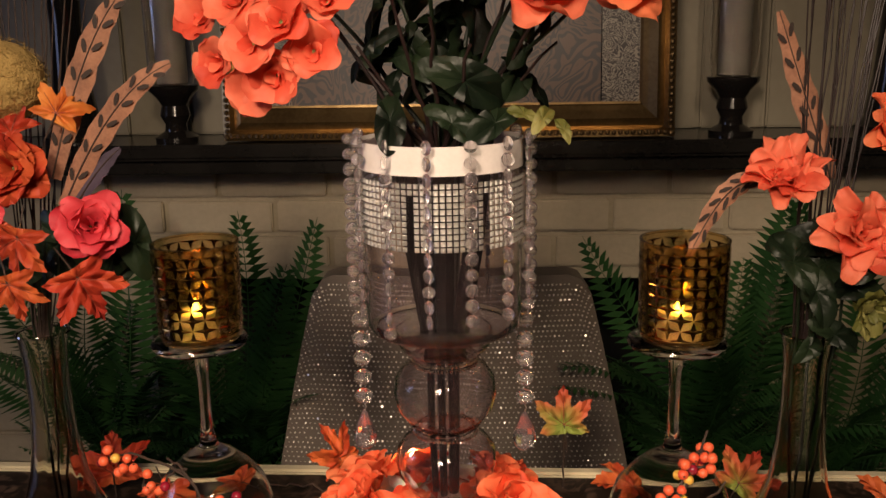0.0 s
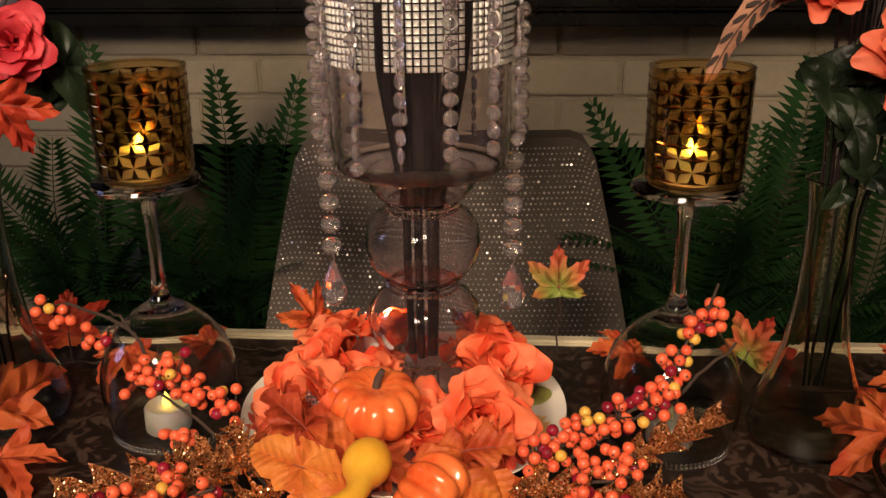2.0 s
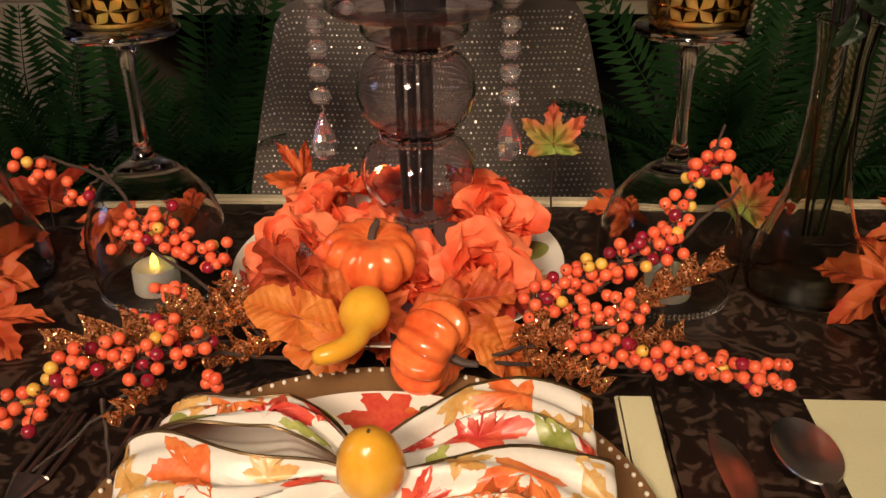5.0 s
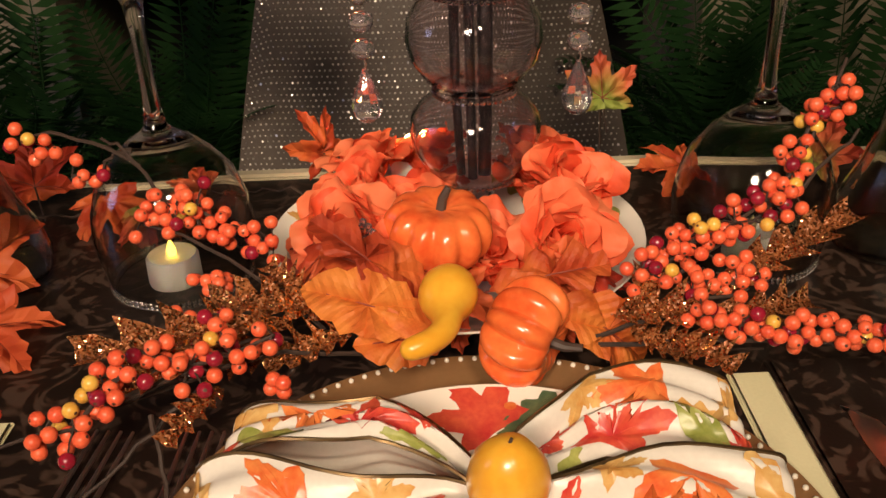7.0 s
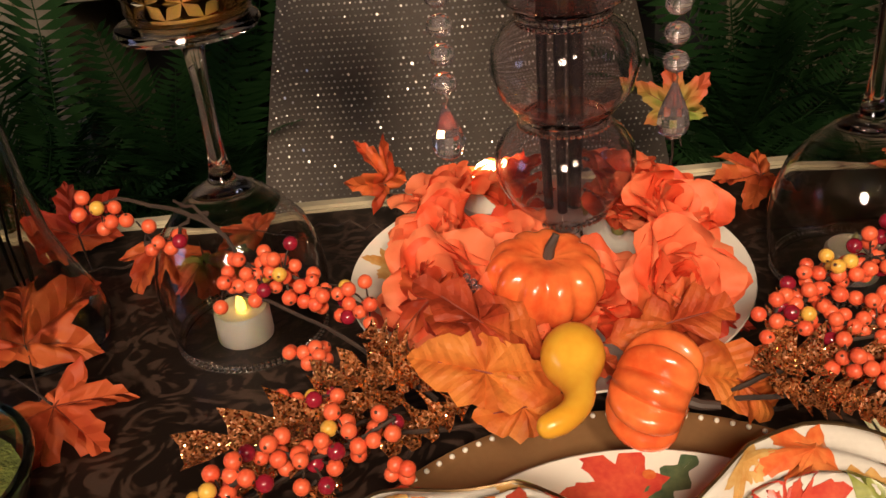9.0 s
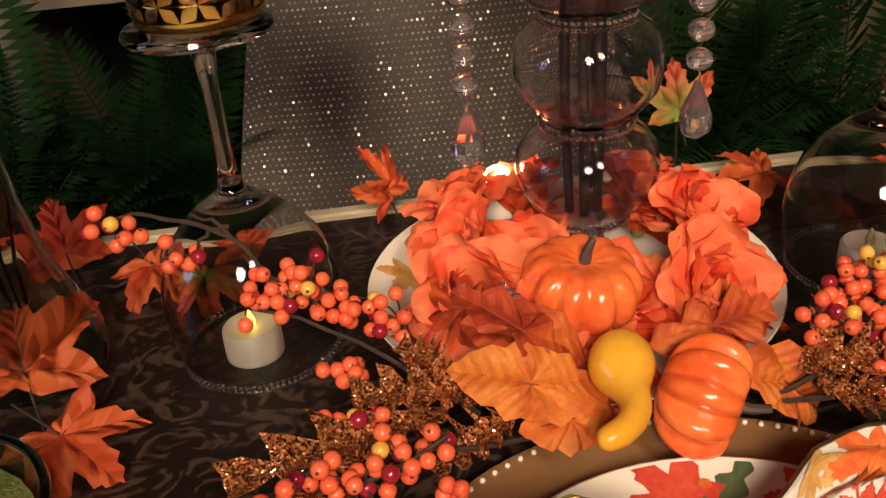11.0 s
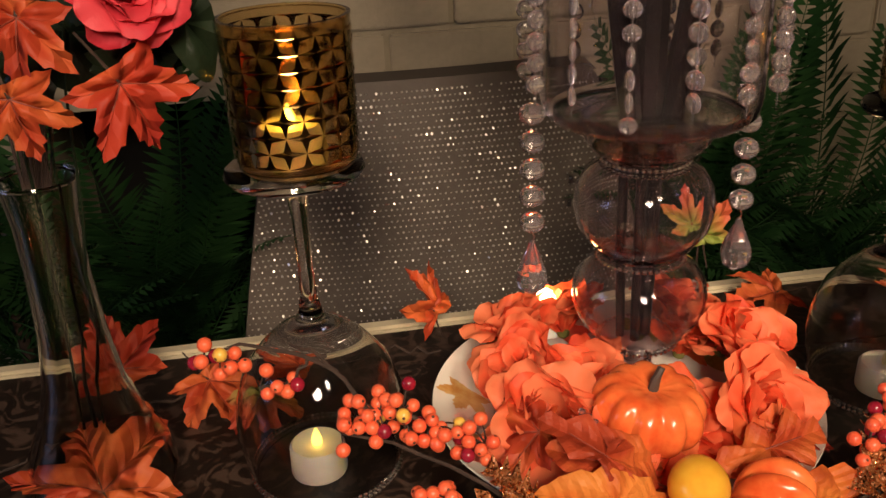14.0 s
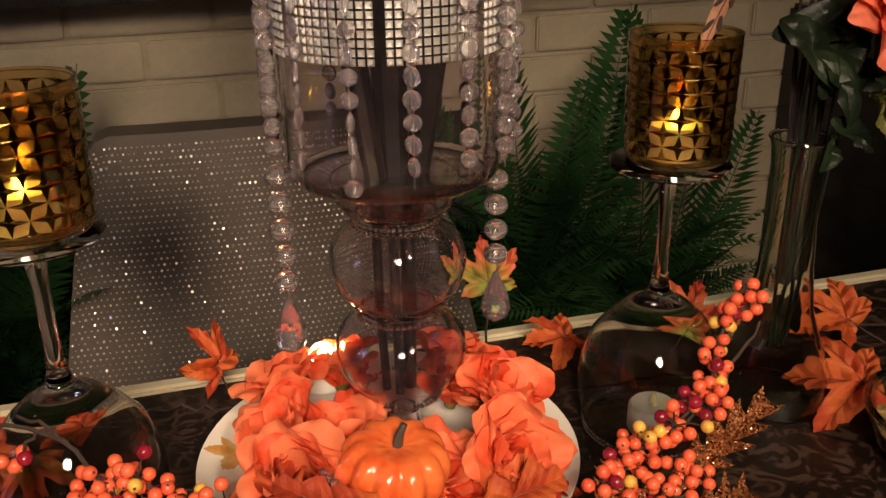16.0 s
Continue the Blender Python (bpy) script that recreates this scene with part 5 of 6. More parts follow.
def crookneck(place):
    t = thing("gourd", place, "small yellow crookneck gourd leaning on the leaves", "gourd", "small gourds")
    bm = bmesh.new()
    pathp = [(0.004, 0.017, 0.001), (0.004, 0.0145, 0.001), (0.003, 0.009, 0.001), (0.001, 0.0, 0.0), (0.0, -0.008, -0.0005), (0.0, -0.0145, -0.001), (-0.0005, -0.021, -0.001),
             (-0.001, -0.029, -0.001), (-0.004, -0.037, -0.001), (-0.010, -0.044, -0.001), (-0.0175, -0.048, -0.0015), (-0.0225, -0.049, -0.002), (-0.0245, -0.049, -0.002)]
    rads = [0.001, 0.008, 0.0135, 0.0162, 0.0146, 0.0112, 0.0088, 0.0075, 0.0068, 0.0064, 0.0061, 0.0045, 0.0008]
    last = len(pathp) - 1
    n = 20
    rings = []
    for k, p in enumerate(pathp):
        d = (Vector(pathp[min(k + 1, last)]) - Vector(pathp[max(k - 1, 0)])).normalized()
        u = d.cross(Vector((0.05, 0.1, 1))).normalized()
        v = d.cross(u)
        rings.append([bm.verts.new(Vector(p) + rads[k] * (math.cos(2 * math.pi * i / n) * u + math.sin(2 * math.pi * i / n) * v)) for i in range(n)])
    for a, b in zip(rings, rings[1:]):
        for i in range(n):
            bm.faces.new((a[i], a[(i + 1) % n], b[(i + 1) % n], b[i]))
    bm.faces.new(rings[0][::-1])
    bm.faces.new(rings[-1])
    bmesh.ops.recalc_face_normals(bm, faces=bm.faces)
    bmesh.ops.subdivide_edges(bm, edges=bm.edges, cuts=1, smooth=0.6, use_grid_fill=True)
    part("skin", bm, GOURD, t)
    part("stalk", tube([(0.004, 0.016, 0.001), (0.0045, 0.0185, 0.002)], 0.0018, 6, 0.7), STEM, t)


crookneck((-0.0214, 0.7042, 0.8241))


# ---- berry sprays ----
CALYX = grain("dark_calyx", (0.09, 0.035, 0.02), rough=0.7, scale=80)


def berry_mesh(name, radius, material):
    """A berry with the small dark scar of its blossom."""
    me = ball_mesh(name, radius, material, 3)
    me.materials.append(CALYX)
    for f in me.polygons:
        if f.center.z > 0.955 * radius:
            f.material_index = 1
    return me


BERRIES = [berry_mesh("berry", 0.0041, BERRY), berry_mesh("berry_small", 0.0038, BERRY), berry_mesh("berry_red", 0.0042, REDBERRY), berry_mesh("berry_yellow", 0.0040, YELBERRY)]


def berry_line(t, o, line, count, spread, seed):
    """Berries bunched along a line; keeps them from meeting."""
    rnd = random.Random(seed)
    pts = [Vector(p) - o for p in line]
    placed = []
    tries = 0
    while len(placed) < count and tries < count * 60:
        tries += 1
        s = rnd.uniform(0, len(pts) - 1)
        i = min(int(s), len(pts) - 2)
        p = pts[i].lerp(pts[i + 1], s - i) + Vector((rnd.gauss(0, spread), rnd.gauss(0, spread), rnd.gauss(0, spread)))
        if all((p - q).length > 0.0070 for q in placed):
            placed.append(p)
            k = rnd.random()
            me = BERRIES[0] if k < 0.55 else BERRIES[1] if k < 0.80 else BERRIES[2] if k < 0.94 else BERRIES[3]
            b = part("berry", me, None, t, m=Matrix.Translation(p) @ Euler((rnd.uniform(0, 6), rnd.uniform(0, 6), 0)).to_matrix().to_4x4())
    bm = bmesh.new()
    tube(pts, 0.0016, 6, 0.6, bm)
    for p in placed[::1]:
        s = min(range(len(pts)), key=lambda q: (pts[q] - p).length)
        tube([pts[s], pts[s].lerp(p, 0.5) + Vector((0, 0, 0.002)), p], 0.0006, 4, 0.8, bm)
    part("twig", bm, DARKBARK, t, "dark brown twig")


def glitter_leaf(t, o, a, b, half, seed):
    """A jagged copper leaf from a to b."""
    a, b = Vector(a) - o, Vector(b) - o
    d = b - a
    L = d.length / 2
    up = (Vector((0.0, -0.45, 1)) - d * (Vector((0.0, -0.45, 1)).dot(d) / d.length_squared)).normalized()
    y = d.normalized()
    x = y.cross(up)
    m = Matrix((x, y, up)).transposed().to_4x4()
    m.translation = (a + b) / 2
    bm = bmesh.new()
    rnd = random.Random(seed)
    ph, lobes = rnd.uniform(0, 6), 5
    rows = []
    for i in range(lobes * 4 + 1):
        v = i / (lobes * 4)
        env = 0.68 * half * (0.30 + 0.95 * math.sin(math.pi * (0.12 + 0.80 * v)))
        tooth = (0.30, 0.66, 1.0, 0.52)[i % 4] * (1 if i < lobes * 4 else 0.0)
        reach = (0.0, 0.06, 0.13, 0.05)[i % 4]
        row = []
        for q in (-1, -0.5, 0, 0.5, 1):
            w = env * tooth * abs(q) * (1 + 0.15 * math.sin(3 * i + q + ph))
            yy = L * (-1 + 2 * v + reach * 2 * abs(q))
            zz = 0.35 * w + 0.05 * L * math.sin(5 * v + ph) - 0.12 * L * (2 * v - 1) ** 2 + 0.12 * env * math.sin(i * 1.7 + 3 * q)
            row.append(bm.verts.new((math.copysign(w, q) if q else 0.0, yy, zz)))
        rows.append(row)
    for ra, rb in zip(rows, rows[1:]):
        for c in range(4):
            bm.faces.new((ra[c], ra[c + 1], rb[c + 1], rb[c]))
    bmesh.ops.remove_doubles(bm, verts=bm.verts, dist=1e-6)
    part("glitter_leaf", bm, GLITTER, t, "copper glitter leaf", m=m)


def left_spray():
    o = Vector((-0.09, 0.71, 0.80))
    t = thing("berry_spray", o, "spray of orange and red berries with copper glitter leaves", "berry spray", "berry sprays")
    berry_line(t, o, [(-0.201, 0.772, 0.842), (-0.180, 0.772, 0.850), (-0.167, 0.770, 0.850), (-0.150, 0.766, 0.840), (-0.122, 0.757, 0.829)], 55, 0.0052, 1)
    berry_line(t, o, [(-0.270, 0.79, 0.888), (-0.262, 0.79, 0.886), (-0.254, 0.788, 0.884)], 10, 0.0037, 2)
    berry_line(t, o, [(-0.243, 0.788, 0.866), (-0.229, 0.788, 0.866), (-0.222, 0.786, 0.864)], 7, 0.0031, 3)
    berry_line(t, o, [(-0.163, 0.73, 0.822), (-0.148, 0.73, 0.823)], 8, 0.0025, 4)
    berry_line(t, o, [(-0.165, 0.69, 0.823), (-0.138, 0.69, 0.824)], 8, 0.0025, 5)
    berry_line(t, o, [(-0.172, 0.655, 0.828), (-0.150, 0.652, 0.820), (-0.130, 0.658, 0.822), (-0.110, 0.668, 0.826)], 31, 0.0046, 6)
    berry_line(t, o, [(-0.176, 0.638, 0.828), (-0.186, 0.634, 0.822), (-0.200, 0.622, 0.808), (-0.215, 0.62, 0.806)], 28, 0.0046, 7)
    berry_line(t, o, [(-0.108, 0.662, 0.800), (-0.110, 0.660, 0.780)], 7, 0.0021, 8)
    berry_line(t, o, [(-0.245, 0.615, 0.815), (-0.236, 0.62, 0.815)], 6, 0.0025, 9)
    V = lambda *p: Vector(p) - o
    for k, (a, b, l) in enumerate((((-0.09, 0.71, 0.80), (-0.201, 0.772, 0.84), 0.01), ((-0.18, 0.77, 0.842), (-0.225, 0.80, 0.885), 0.012), ((-0.20, 0.785, 0.872), (-0.270, 0.79, 0.893), 0.008), ((-0.205, 0.79, 0.88), (-0.225, 0.786, 0.866), 0.006),
                                   ((-0.06, 0.70, 0.79), (-0.19, 0.635, 0.81), 0.012), ((-0.10, 0.70, 0.80), (-0.17, 0.655, 0.815), 0.006), ((-0.12, 0.69, 0.80), (-0.245, 0.615, 0.80), 0.0), ((-0.10, 0.695, 0.80), (-0.108, 0.662, 0.792), 0.003), ((-0.1, 0.71, 0.81), (-0.155, 0.73, 0.818), 0.004), ((-0.17, 0.64, 0.80), (-0.155, 0.60, 0.756), 0.006), ((-0.15, 0.66, 0.80), (-0.205, 0.61, 0.77), 0.0))):
        part("twig", tube(bend(V(*a), V(*b), l, 8, 0.0018, k), 0.0015, 6, 0.6), DARKBARK, t, "dark brown twig")
    for k, (a, b, w) in enumerate((((-0.085, 0.715, 0.812), (-0.150, 0.705, 0.826), 0.020), ((-0.105, 0.70, 0.815), (-0.205, 0.655, 0.832), 0.020), ((-0.13, 0.685, 0.815), (-0.190, 0.640, 0.815), 0.018), ((-0.075, 0.70, 0.806), (-0.118, 0.672, 0.806), 0.018), ((-0.10, 0.725, 0.812), (-0.125, 0.745, 0.825), 0.014), ((-0.11, 0.70, 0.80), (-0.165, 0.675, 0.80), 0.02), ((-0.14, 0.665, 0.80), (-0.16, 0.625, 0.795), 0.014))):
        glitter_leaf(t, o, a, b, w, k)


left_spray()


def right_spray():
    o = Vector((0.09, 0.71, 0.80))
    t = thing("berry_spray", o, "spray of orange berries rising beside the wine glass, with copper leaves", "berry spray", "berry sprays")
    berry_line(t, o, [(0.088, 0.722, 0.822), (0.105, 0.728, 0.826), (0.115, 0.735, 0.830), (0.144, 0.740, 0.842), (0.162, 0.745, 0.852), (0.178, 0.754, 0.858)], 74, 0.0054, 11)
    berry_line(t, o, [(0.178, 0.757, 0.866), (0.186, 0.765, 0.878), (0.193, 0.77, 0.895), (0.207, 0.77, 0.898), (0.203, 0.77, 0.912)], 28, 0.004, 12)
    berry_line(t, o, [(0.118, 0.722, 0.815), (0.143, 0.72, 0.814), (0.155, 0.725, 0.82)], 21, 0.0037, 13)
    berry_line(t, o, [(0.115, 0.694, 0.811), (0.135, 0.688, 0.808), (0.157, 0.683, 0.805), (0.190, 0.68, 0.804), (0.215, 0.68, 0.799), (0.236, 0.68, 0.794)], 64, 0.0037, 14)
    V = lambda *p: Vector(p) - o
    for k, (a, b, l) in enumerate((((0.05, 0.705, 0.795), (0.178, 0.754, 0.852), -0.006), ((0.16, 0.745, 0.845), (0.208, 0.775, 0.925), -0.012), ((0.06, 0.70, 0.79), (0.245, 0.679, 0.79), 0.006), ((0.06, 0.70, 0.795), (0.15, 0.72, 0.81), 0.0), ((0.17, 0.75, 0.84), (0.225, 0.78, 0.88), 0.0), ((0.07, 0.712, 0.77), (0.17, 0.735, 0.758), 0.0))):
        part("twig", tube(bend(V(*a), V(*b), l, 8, 0.0018, 40 + k), 0.0016, 6, 0.6), DARKBARK, t, "dark brown twig")
    for k, (a, b, w) in enumerate((((0.07, 0.71, 0.808), (0.135, 0.70, 0.806), 0.02), ((0.13, 0.72, 0.81), (0.212, 0.742, 0.848), 0.018), ((0.10, 0.695, 0.80), (0.128, 0.665, 0.797), 0.018), ((0.085, 0.71, 0.81), (0.100, 0.735, 0.828), 0.013), ((0.12, 0.70, 0.80), (0.185, 0.715, 0.805), 0.018), ((0.08, 0.70, 0.80), (0.112, 0.685, 0.79), 0.016))):
        glitter_leaf(t, o, a, b, w, 20 + k)


right_spray()


def cloth_leaf(a, b, half, up, edge, mat, seed, label):
    """A large cloth leaf with its tip at b."""
    a, b = Vector(a), Vector(b)
    d = b - a
    y = d.normalized()
    up = Vector(up)
    up = (up - y * up.dot(y)).normalized()
    m = Matrix((y.cross(up), y, up)).transposed().to_4x4()
    m.translation = (a + b) / 2
    s = d.length / 2
    t = thing("cloth_leaf", a, label, "leaf", "large cloth leaves", m=m)
    bm = leaf(edge, s, 0.25, 0.2, 0.10, seed)
    for v in bm.verts:
        v.co.x *= half / 0.42 / s
    part("blade", bm, mat, t)
    part("midrib", tube([(0, -1.2 * s, -0.25 * s), (0, -0.5 * s, -0.04 * s), (0, 0, 0.001), (0, 0.6 * s, -0.07 * s)], 0.0008, 5, 0.5), DARKVEIN, t)


for args in (((-0.026, 0.700, 0.806), (-0.103, 0.714, 0.828), 0.015, (-0.1, -0.7, 0.7), OVAL_TOOTH, RIBLEAF, 1, "ochre cloth leaf under the gourd"),
             ((-0.022, 0.706, 0.796), (-0.072, 0.690, 0.803), 0.013, (0.0, -0.75, 0.65), OVAL_TOOTH, RIBLEAF, 2, "ochre cloth leaf behind the gourd"),
             ((0.042, 0.706, 0.818), (0.096, 0.712, 0.768), 0.015, (0.25, -0.75, 0.6), OVAL_TOOTH, RIBLEAF, 3, "brown-orange cloth leaf beside the pumpkin"),
             ((-0.036, 0.714, 0.814), (-0.094, 0.734, 0.860), 0.014, (-0.1, -0.6, 0.8), OAK_EDGE, RIBRED, 4, "curled brown-red cloth leaf against the roses"),
             ((-0.03, 0.726, 0.812), (-0.092, 0.738, 0.838), 0.016, (-0.1, -0.6, 0.8), OVAL_TOOTH, RIBRED, 5, "curled orange cloth leaf against the roses"),
             ((0.004, 0.738, 0.806), (0.076, 0.744, 0.818), 0.018, (0.05, -0.7, 0.7), OAK_EDGE, RIBRED, 6, "brown-red oak leaf by the pumpkin")):
    cloth_leaf(*args)


# ---- loose maple leaves on the cloth ----
for k, (p, d, s, sp, mat, lab, cu) in enumerate((
        ((-0.118, 0.985, 0.795), (0.8, -0.6, 0.15), 0.042, 15, MAPLE, "bright orange maple leaf standing up behind the plate", 0.2),
        ((0.116, 1.004, 0.826), (-0.15, -0.95, 0.3), 0.040, 5, MAPLEGREEN, "green and red maple leaf held up on a wire", 0.2),
        ((0.188, 1.000, 0.762), (0.1, -0.3, 0.9), 0.046, 80, MAPLE, "orange maple leaf lying at the back of the table", 0.1),
        ((-0.350, 0.832, 0.778), (0.12, -0.38, 0.92), 0.070, 2, MAPLE, "large orange maple leaf leaning against the vase", 0.25),
        ((-0.318, 0.778, 0.768), (0.1, -0.4, 0.9), 0.050, 215, MAPLERED, "red-orange maple leaf lying on the cloth", 0.2),
        ((-0.362, 0.990, 0.772), (0.1, -0.7, 0.7), 0.052, 10, MAPLERED, "rust red maple leaf behind the vase", 0.2),
        ((-0.256, 0.938, 0.765), (0.0, -0.35, 0.9), 0.040, 190, MAPLEGREEN, "faded green and orange leaf by the wine glass", 0.2),
        ((-0.225, 0.995, 0.764), (0.1, -0.5, 0.8), 0.036, 60, MAPLERED, "dark red maple leaf at the back", 0.2),
        ((0.366, 0.832, 0.778), (-0.1, -0.5, 0.85), 0.060, 75, MAPLE, "orange maple leaf beside the vase", 0.25),
        ((0.285, 0.960, 0.785), (-0.2, -0.85, 0.4), 0.040, -30, MAPLEGREEN, "green and red leaf behind the wine glass", 0.3),
        ((-0.294, 0.962, 0.768), (0.1, -0.45, 0.9), 0.046, 200, MAPLE, "red-orange leaf lying by the vase foot", 0.2),
        ((0.43, 0.93, 0.775), (0.0, -0.6, 0.8), 0.05, 40, MAPLE, "orange maple leaf at the table's side", 0.2))):
    maple("maple_leaf", p, d, s, 40 + k, mat, lab, None, sp, cu + (0.15 if mat is MAPLEGREEN else 0.0), 0.05, 0.13)
WIRE = thing("leaf_wire", (0.116, 1.012, 0.7505), "thin dark wire holding up a leaf", "wire")
part("wire", tube(bend((0, 0, 0), (0.0, -0.006, 0.07), 0.0, 6, 0.001), 0.0011, 6), DARKBARK, WIRE)
for k, (a, b) in enumerate((((0.16, 0.93, 0.752), (0.30, 0.90, 0.752)), ((-0.21, 1.0, 0.753), (-0.11, 0.99, 0.753)), ((-0.44, 0.9, 0.753), (-0.27, 0.98, 0.76)), ((0.34, 0.95, 0.753), (0.5, 0.94, 0.753)))):
    w = thing("garland_wire", (0, 0, 0), "thin dark garland wire lying on the cloth", "wire", "garland wires")
    part("wire", tube(bend(a, b, 0.006, 10, 0.004, k), 0.0011, 6), DARKBARK, w)


# ---- place setting ----
SX, SY = -0.006, 0.566


def charger():
    t = thing("charger_plate", (SX, SY, 0.7505), "tan-gold charger plate with a rim of small white pearl dots", "charger plate")
    part("plate_body", lathe([(0.0, 0.004), (0.115, 0.004), (0.125, 0.008), (0.150, 0.0135), (0.1625, 0.0155), (0.1635, 0.0145), (0.150, 0.0105), (0.12, 0.002), (0.11, 0.0), (0.0, 0.0)], 96), CHARGER, t)
    dot = ball_mesh("pearl_dot", 0.0016, PEARL, 2)
    for k in range(120):
        a = 2 * math.pi * k / 120
        part("pearl_dot", dot, None, t, m=Matrix.Translation((0.1585 * math.cos(a), 0.1585 * math.sin(a), 0.0160)))


charger()


def dinner_plate():
    t = thing("dinner_plate", (SX, SY - 0.008, 0.7548), "white dinner plate printed with autumn leaves", "plate")
    z_at = lambda r: 0.012 if r < 0.08 else 0.012 + 0.012 * (r - 0.08) / 0.044
    part("dish", lathe([(0, 0.012), (0.08, 0.012), (0.10, 0.0178), (0.124, 0.0244), (0.1255, 0.0236), (0.10, 0.0135), (0.075, 0.004), (0.07, 0.0), (0.0, 0.0)], 72), CHINA, t)
    for k, (a, r, s, c, edge) in enumerate(((88, 0.100, 0.034, 0, MAPLE_EDGE), (76, 0.106, 0.022, 4, OAK_EDGE), (112, 0.106, 0.020, 2, OVAL_EDGE), (130, 0.10, 0.024, 3, OAK_EDGE), (55, 0.106, 0.024, 0, MAPLE_EDGE), (30, 0.106, 0.022, 1, MAPLE_EDGE), (155, 0.105, 0.022, 1, MAPLE_EDGE), (180, 0.105, 0.022, 2, OVAL_EDGE), (0, 0.105, 0.02, 2, OVAL_EDGE), (100, 0.06, 0.03, 1, MAPLE_EDGE))):
        a = math.radians(a)
        cx, cy, sp = r * math.cos(a), r * math.sin(a), 0.6 + k * 1.7

        def put(x, y):
            X, Y = cx + x * math.cos(sp) - y * math.sin(sp), cy + x * math.sin(sp) + y * math.cos(sp)
            q = math.hypot(X, Y)
            if q > 0.122:
                X, Y, q = X * 0.122 / q, Y * 0.122 / q, 0.122
            return (X, Y, z_at(q) + 0.0008)
        part("printed_leaf", flat_leaf(bmesh.new(), edge, put, s), PRINTS[c], t)
    part("printed_acorn", lathe([(0, 0), (0.0035, 0.0002), (0, 0.0006)], 10), PRINTS[1], t, m=Matrix.Translation((0.016, 0.108, 0.0215)))


dinner_plate()


def ribbon_bow():
    """A wide wired ribbon tied in a bow: two arched loops and a knot, with printed leaves."""
    t = thing("ribbon_bow", (SX, SY - 0.006, 0.778), "white satin bow printed with autumn leaves, edged with brown wire", "bow")
    loops = [(sg, y0, far, hw, lift, tilt) for sg in (-1, 1) for y0, far, hw, lift, tilt in
             ((0.060, 0.125, 0.023, 0.022 if sg < 0 else 0.015, 0.008 if sg > 0 else -0.012), (-0.008, 0.130, 0.027, 0.016, 0.013))]
    for li, (sg, y0, far, hw, lift, tilt) in enumerate(loops):
        def band(u, v, off=0.0, sg=sg, y0=y0, far=far, hw=hw, rise=lift, tilt=tilt, li=li):
            """u along the loop from the knot and back, v across."""
            a = u * 2 * math.pi
            x = far * (1 - math.cos(a)) / 2
            f = x / far
            top = math.sin(a)
            width = 0.010 + hw * f ** 0.6
            crease = 0.0045 * math.sin(6 * v + li) * (1 - f) + 0.0030 * math.sin(11 * v + 9 * f + sg + li) * (1 - abs(v) * 0.4)
            y = y0 * min(1.0, 0.35 + 1.6 * f) + width * v + 0.004 * math.sin(8 * f + li)
            z = 0.012 + (rise if top > 0 else 0.008) * top + crease * (1 if top > 0 else 0.5) + tilt * v * (0.3 + 0.7 * f) + 0.003 * math.sin(7 * f + 2.2 * v + sg + li) * (1 if top > 0 else 0)
            return Vector((sg * x, y, max(z + (off if top > 0 else -off), 0.002)))
        bm = bmesh.new()
        n, w = 56, 26
        g = [[bm.verts.new(band(i / n, -1 + 2 * j / w)) for j in range(w + 1)] for i in range(n + 1)]
        for i in range(n):
            for j in range(w):
                bm.faces.new((g[i][j], g[i + 1][j], g[i + 1][j + 1], g[i][j + 1]))
        loop = part("loop", bm, SATIN, t)
        for v in (-1, 1):
            part("wire_edge", tube([band(i / 40, v, 0.0006) for i in range(41)], 0.0010, 5), DARKGOLD, loop, "brown wired edge")
        spots = [(0.15, 0.3, 0.013, 0, MAPLE_EDGE), (0.24, -0.35, 0.020, 0, MAPLE_EDGE), (0.30, 0.50, 0.019, 1, MAPLE_EDGE), (0.36, -0.45, 0.017, 2, OVAL_EDGE), (0.43, 0.4, 0.019, 3, OAK_EDGE), (0.44, -0.6, 0.015, 0, MAPLE_EDGE), (0.21, 0.75, 0.011, 3, MAPLE_EDGE), (0.17, -0.7, 0.011, 2, OAK_EDGE), (0.36, 0.05, 0.010, 3, OAK_EDGE)]
        for k, (u0, v0, sz, c, edge) in enumerate(spots):
            sp = k * 2.1 + sg + 1.3 * li
            c = (c + (li % 2) * (k % 2)) % 5

            def put(x, y):
                X, Y = x * math.cos(sp) - y * math.sin(sp), x * math.sin(sp) + y * math.cos(sp)
                return band(min(max(u0 + X / 0.36, 0.03), 0.5), min(max(v0 + Y / 0.040, -0.98), 0.98), 0.0009)
            part("printed_leaf", flat_leaf(bmesh.new(), edge, put, sz * 1.55), PRINTS[c], loop)
    part("knot", lathe([(0.0, 0.0), (0.016, 0.002), (0.02, 0.014), (0.016, 0.026), (0.0, 0.028)], 20), SATIN, t)
    return t


ribbon_bow()
g = thing("gourd", (0.0, 0.586, 0.812), "small yellow gourd sitting in the middle of the bow", "gourd", "small gourds", m=pose(0.0, 0.562, 0.820, 20, 0, 0) @ Matrix.Diagonal((0.9, 0.9, 1.2, 1)))
part("skin", lathe([(0.0, -0.016), (0.010, -0.015), (0.0175, -0.008), (0.0195, 0.0), (0.018, 0.008), (0.013, 0.016), (0.006, 0.0205), (0.0, 0.0215)], 28, wave=lambda a, k: 1 + 0.015 * math.cos(5 * a)), GOURD, g)
part("stalk", tube([(0, 0.004, 0.0195), (0.001, 0.005, 0.0222)], 0.0011, 6, 0.7), STEM, g)


